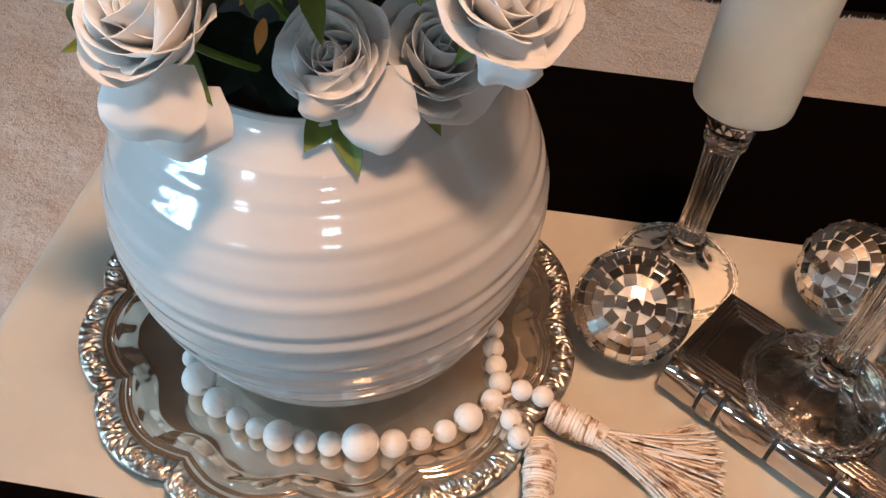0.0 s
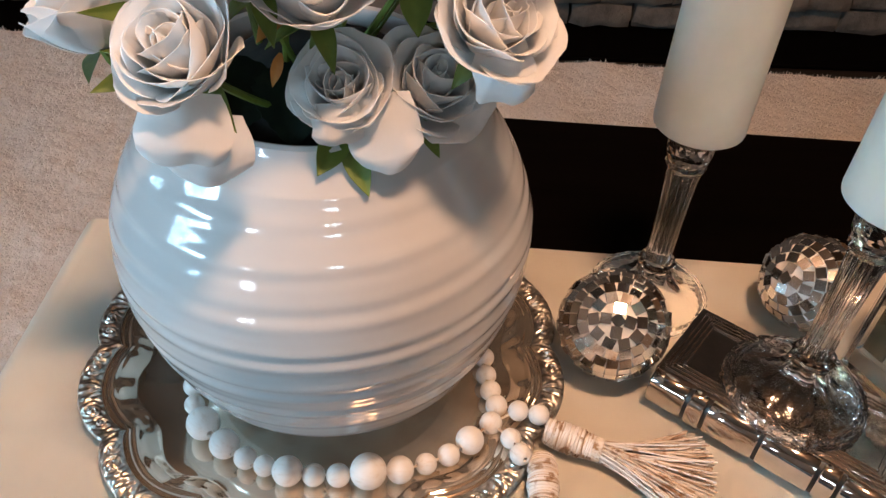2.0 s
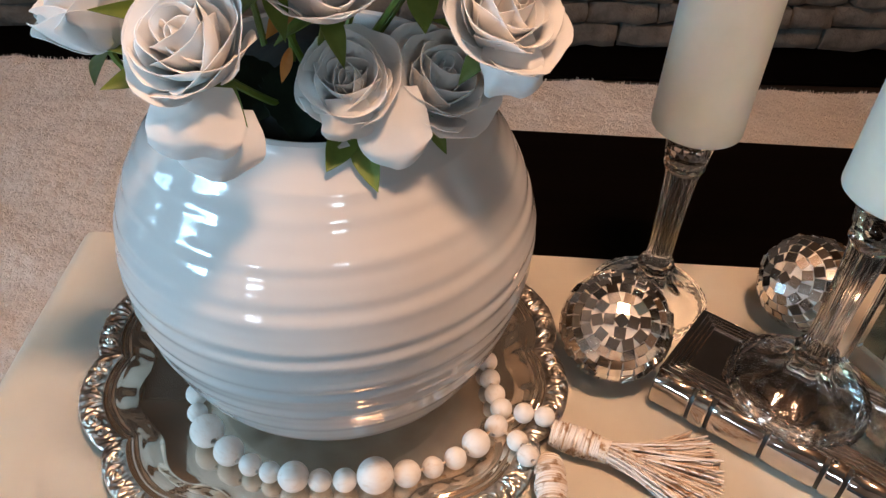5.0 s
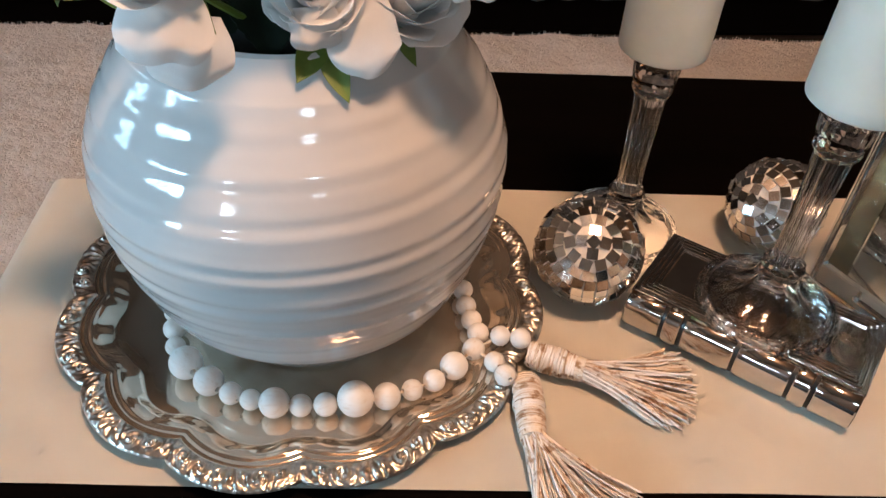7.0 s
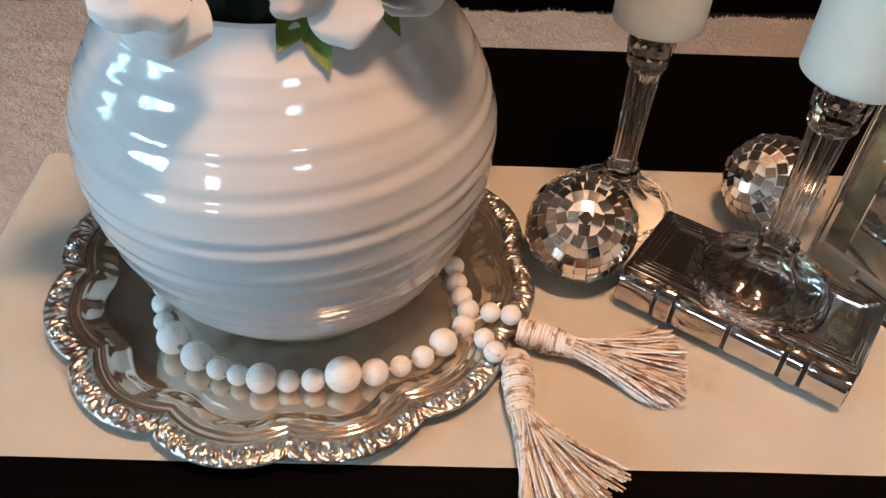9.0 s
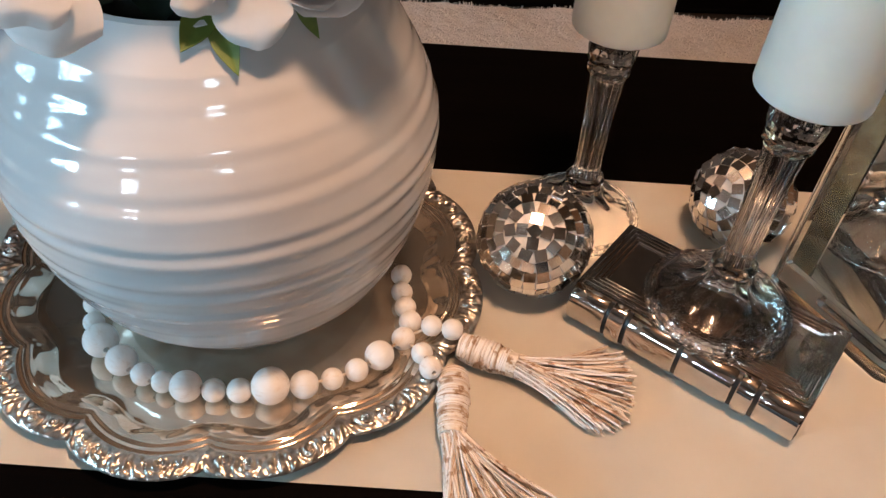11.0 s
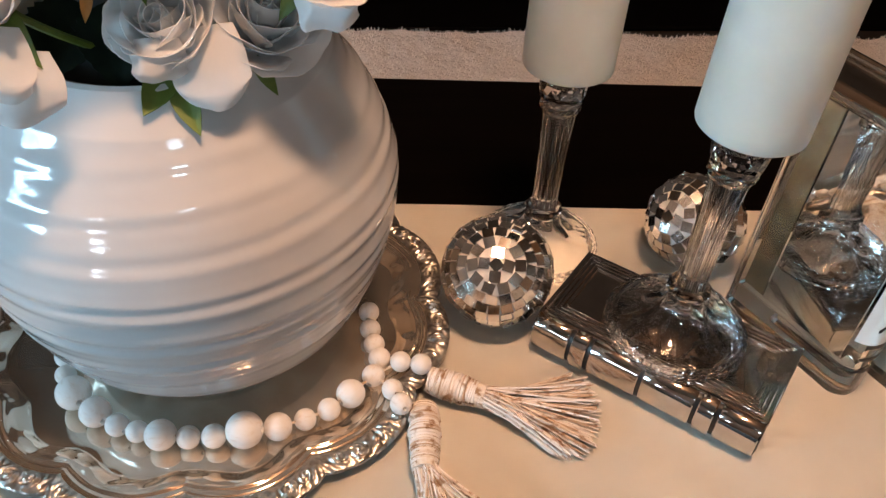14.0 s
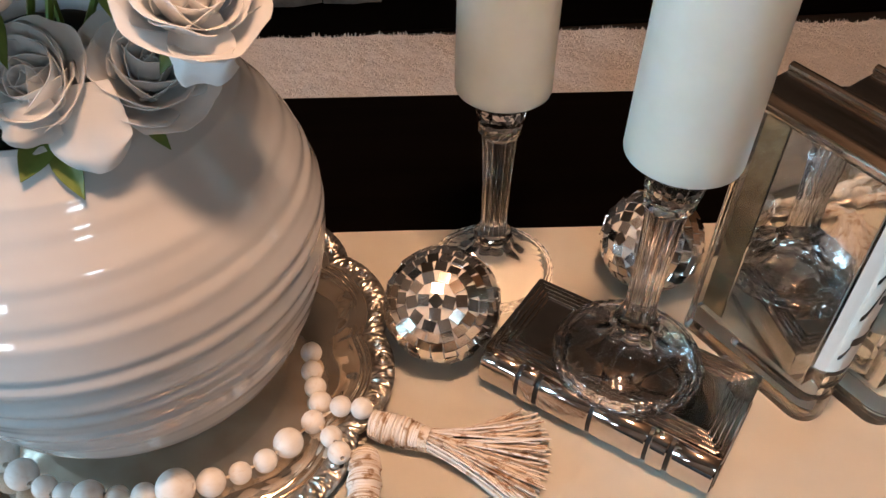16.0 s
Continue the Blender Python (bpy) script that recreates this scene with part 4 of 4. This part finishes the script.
def build_garland():
    g = thing("bead_garland", pose(0, 0, 0), "whitewashed wooden bead garland looped round the vase, with tassels", "garland")
    rnd = random.Random(12)
    ground = 0.0062
    # place on the tray and radius, in millimetres
    chain = ((-154, -85, 6.9), (-150, -104, 8.1), (-146, -122, 7.4), (-134, -143, 12.0), (-115, -160, 10.6), (-98, -170, 8.0), (-83, -176, 7.5),
             (-65, -182, 10.6), (-46, -183, 8.0), (-28, -183, 8.3), (-6, -182, 12.6), (17, -178, 9.6), (36, -171, 7.6), (53, -163, 8.0), (69, -151, 10.2),
             (86, -133, 8.3), (91, -116, 8.2), (87, -101, 7.9), (84, -85, 7.9), (83, -66, 7.9))
    pts = [Vector((x / 1000, y / 1000, ground + r * 1.07 / 1000)) for x, y, r in chain]
    grow = 1.07
    cache = {}

    def put(p, r, way, lab=""):
        key = round(r, 4)
        cache.setdefault(key, bead_mesh(r))
        q = Vector(way).to_track_quat("Z", "Y").to_matrix().to_4x4()
        part("bead", cache[key], None, g, lab, m=Matrix.Translation(p) @ q @ pose(0, 0, 0, rnd.uniform(-14, 14), rnd.uniform(-14, 14), rnd.uniform(0, 360)))

    for i, p in enumerate(pts):
        put(p, chain[i][2] * grow / 1000, pts[min(i + 1, len(pts) - 1)] - pts[max(i - 1, 0)])
    ends = (((0.107, -0.127, 0.0235), (0.1225, -0.131, 0.0245)), ((0.100, -0.151, 0.0205), (0.106, -0.1675, 0.0245)))
    for a, b in ends:
        put(Vector(a), 0.0080, Vector(b) - Vector(a))
        put(Vector(b), 0.0082, Vector(b) - Vector(a))
    part("cord", tube(bmesh.new(), pts, 0.0011, 6), M["twine_wrap"], g, "thin jute cord")
    # hidden run of the cord up to the tassels
    for (a, b), t in zip(ends, (((0.129, -0.1365, 0.0165)), ((0.1235, -0.161, 0.0165)))):
        part("cord", tube(bmesh.new(), [pts[15], Vector(a), Vector(b), Vector(t)], 0.0011, 6), M["twine_wrap"], g, "thin jute cord")

    def tassel(p0, p1, tips, seed):
        rnd = random.Random(seed)
        p0, p1 = Vector(p0), Vector(p1)
        way = (p1 - p0).normalized()
        side = way.cross(Vector((0, 0, 1))).normalized()
        up = side.cross(way)
        L = (p1 - p0).length
        wrap = bmesh.new()
        turns = 21
        for i in range(turns * 2):
            s = (i + 0.5) / (turns * 2)
            rad = 0.0108 * (0.72 + 0.28 * math.sin(math.pi * min(1, s * 0.9 + 0.12))) * rnd.uniform(0.92, 1.06)
            tilt, ph = rnd.uniform(-0.14, 0.14), rnd.uniform(0, 6.3)
            loop = []
            for k in range(25):
                a = 2 * math.pi * k / 24 + ph
                loop.append(p0 + way * (L * s + rad * tilt * math.sin(a)) + rad * (math.cos(a) * side + math.sin(a) * up * 0.92))
            tube(wrap, loop, rnd.uniform(0.0010, 0.0016), 5)
        t = part("tassel", wrap, M["twine"], g, "whitewashed jute tassel bound with twine")
        core = bmesh.new()
        tube(core, [p0 + way * 0.001, p0 + way * L * 0.3, p0 + way * L * 0.7, p1], lambda s: 0.0095, 14)
        part("binding_core", core, M["twine_wrap"], t)
        fringe = bmesh.new()
        for i in range(230):
            k = rnd.random()
            f = k * (len(tips) - 1)
            n = min(int(f), len(tips) - 2)
            tip = Vector(tips[n]).lerp(Vector(tips[n + 1]), f - n)
            ph, rr = rnd.uniform(0, 2 * math.pi), 0.0085 * math.sqrt(rnd.random())
            start = p1 - way * 0.004 + rr * (math.cos(ph) * side + math.sin(ph) * up)
            zt = 0.0018 + (0.014 * (rr / 0.0085) * max(0, math.sin(ph)) + 0.003) * rnd.uniform(0.3, 1.0) * 0.8
            reach = rnd.uniform(0.82, 1.04)
            end = p1 + (tip - p1) * reach
            end.z = zt
            mid = p1.lerp(end, 0.45) + way * 0.006 + Vector((rnd.gauss(0, 0.0018), rnd.gauss(0, 0.0018), 0))
            mid.z = max(0.002, 0.5 * (start.z + zt) + rnd.uniform(-0.001, 0.002))
            pts = []
            for q in range(9):
                u = q / 8
                v = (1 - u) ** 2 * start + 2 * u * (1 - u) * mid + u * u * end
                v += Vector((rnd.gauss(0, 0.00035), rnd.gauss(0, 0.00035), 0)) * u
                v.z = max(v.z, 0.0022)
                pts.append(v)
            tube(fringe, pts, rnd.uniform(0.0006, 0.00095), 4)
        tagged(part("fringe", fringe, M["twine"], t, "loose jute strands"), kind="stuff")

    tassel((0.129, -0.1375, 0.0135), (0.170, -0.155, 0.0125), ((0.249, -0.128, 0), (0.256, -0.150, 0), (0.255, -0.178, 0), (0.244, -0.200, 0), (0.222, -0.210, 0)), 3)
    tassel((0.1235, -0.163, 0.0135), (0.121, -0.217, 0.0125), ((0.112, -0.290, 0), (0.128, -0.300, 0), (0.150, -0.297, 0), (0.172, -0.286, 0), (0.192, -0.262, 0)), 4)


build_garland()


# ---- glass bottles with metal caps ----
def bottle(m, label, seed):
    rnd = random.Random(seed)
    b = thing("glass_canister", m, label, "canister", "glass canisters")
    L, T, H = 0.125, 0.036, 0.219

    def outline(inset):
        """The plan of the body: square at the far end, rounded at the near one."""
        pts = []
        for cx, cy, rad, a0 in ((0.005, 0.005, 0.005, 180), (L - 0.016, 0.016, 0.016, 270), (L - 0.016, T - 0.016, 0.016, 0), (0.005, T - 0.005, 0.005, 90)):
            for k in range(9):
                a = radians(a0 + 90 * k / 8)
                rr = max(rad - inset, 0.0008)
                shift = rad - inset - rr
                pts.append((cx + rr * math.cos(a) - shift * math.copysign(1, -math.cos(radians(a0 + 45))) * 0.7, cy + rr * math.sin(a) - shift * math.copysign(1, -math.sin(radians(a0 + 45))) * 0.7))
        return pts

    def prism(bm, inset, z0, z1, flip=False):
        e = 0.0022
        levels = ((inset + e, z0), (inset + e * 0.3, z0 + e * 0.3), (inset, z0 + e), (inset, z1 - e), (inset + e, z1))
        rings = [[bm.verts.new((x, y, z)) for x, y in outline(i)] for i, z in levels]
        n = len(rings[0])
        faces = [bm.faces.new(rings[0][::-1]), bm.faces.new(rings[-1])]
        for lo, hi in zip(rings, rings[1:]):
            faces += [bm.faces.new((lo[k], lo[(k + 1) % n], hi[(k + 1) % n], hi[k])) for k in range(n)]
        if flip:
            bmesh.ops.reverse_faces(bm, faces=faces)
        return bm

    clear(part("glass_body", prism(prism(bmesh.new(), 0.0, 0.0, H), 0.007, 0.028, H - 0.003, True), M["glass"], b, "thick clear glass body", smooth=True))
    part("mirror_lining", box(bmesh.new(), 0.030, L - 0.018, 0.0085, 0.0100, 0.032, H - 0.006, 0.0004), M["antique_mirror"], b, "foxed antique mirror lining")
    part("back_lining", box(bmesh.new(), 0.0095, 0.0285, 0.0085, 0.0100, 0.032, H - 0.006, 0.0003), M["gold_leaf"], b, "dull gold lining strip")
    part("base_lining", box(bmesh.new(), 0.010, L - 0.018, 0.0105, T - 0.009, 0.0300, 0.0312, 0.0003), M["gold_leaf"], b, "dull gold base lining")

    def wrap(u, z, out):
        """A place on the rounded near end, u running round it."""
        a = radians(-80 + 160 * u)
        return Vector((L - 0.016 + (0.016 + out) * math.cos(a), 0.016 + (T - 0.032) * u + (0.016 + out) * math.sin(a), z))

    panel = grid(lambda u, v: wrap(u, 0.060 + v * (H - 0.075), 0.0005), 20, 4)
    part("label_panel", thicken(panel, 0.0003), M["label"], b, "white enamel panel")
    # brush strokes that cannot be read, wrapped round the near end: height, start, end, thickness, rise
    for z, u0, u1, h, rise in ((0.030, 0.22, 0.58, 0.0022, 0.006), (0.044, 0.20, 0.62, 0.0024, 0.007), (0.058, 0.20, 0.64, 0.0026, 0.006), (0.076, 0.24, 0.34, 0.0030, 0.012),
                               (0.092, 0.32, 0.85, 0.0062, 0.010), (0.106, 0.52, 0.90, 0.0050, -0.008), (0.116, 0.26, 0.40, 0.0040, 0.030), (0.132, 0.42, 0.85, 0.0066, 0.014),
                               (0.150, 0.24, 0.36, 0.0036, 0.034), (0.162, 0.45, 0.88, 0.0056, 0.012), (0.182, 0.24, 0.80, 0.0040, 0.010)):
        def stroke(u, v, z=z, u0=u0, u1=u1, h=h, rise=rise):
            thick = h * (0.35 + 0.65 * math.sin(math.pi * min(0.9, 0.15 + 0.8 * u)))
            return wrap(u0 + (u1 - u0) * u, z + rise * u * u + (v - 0.5) * thick * 1.6, 0.0011)
        part("ink_stroke", thicken(grid(stroke, 12, 3), 0.0004), M["ink"], b)
    lid = bmesh.new()
    prof = [(-0.003, H + 0.0005), (T + 0.003, H + 0.0005), (T + 0.003, H + 0.007), (T - 0.002, H + 0.0125), (0.004, H + 0.0095), (-0.003, H + 0.006)]
    ends = [[lid.verts.new((x, y, z)) for y, z in prof] for x in (-0.003, L + 0.003)]
    for k in range(len(prof)):
        n = (k + 1) % len(prof)
        lid.faces.new((ends[0][k], ends[0][n], ends[1][n], ends[1][k]))
    lid.faces.new(ends[0][::-1])
    lid.faces.new(ends[1])
    bmesh.ops.recalc_face_normals(lid, faces=lid.faces)
    bmesh.ops.bevel(lid, geom=lid.edges[:], offset=0.0012, segments=2, affect="EDGES", profile=0.5)
    cap = part("lid", lid, M["pewter"], b, "brushed pewter lid")
    part("lid_rod", tube(bmesh.new(), [(-0.003, T - 0.001, H + 0.0145), (L * 0.5, T - 0.001, H + 0.0145), (L + 0.003, T - 0.001, H + 0.0145)], 0.0035, 14), M["pewter"], cap)
    return b


CANISTER = pose(0.3890, -0.0545, 0.0040) @ pose(0, 0, 0, 0, 1.8) @ pose(0, 0, 0, 0, 0, -61.5)
bottle(CANISTER, "rectangular mirrored glass canister with a pewter lid and black brush strokes", 1)
bottle(pose(0.055, -0.008, -0.0010) @ CANISTER, "second rectangular mirrored glass canister with a pewter lid", 2)
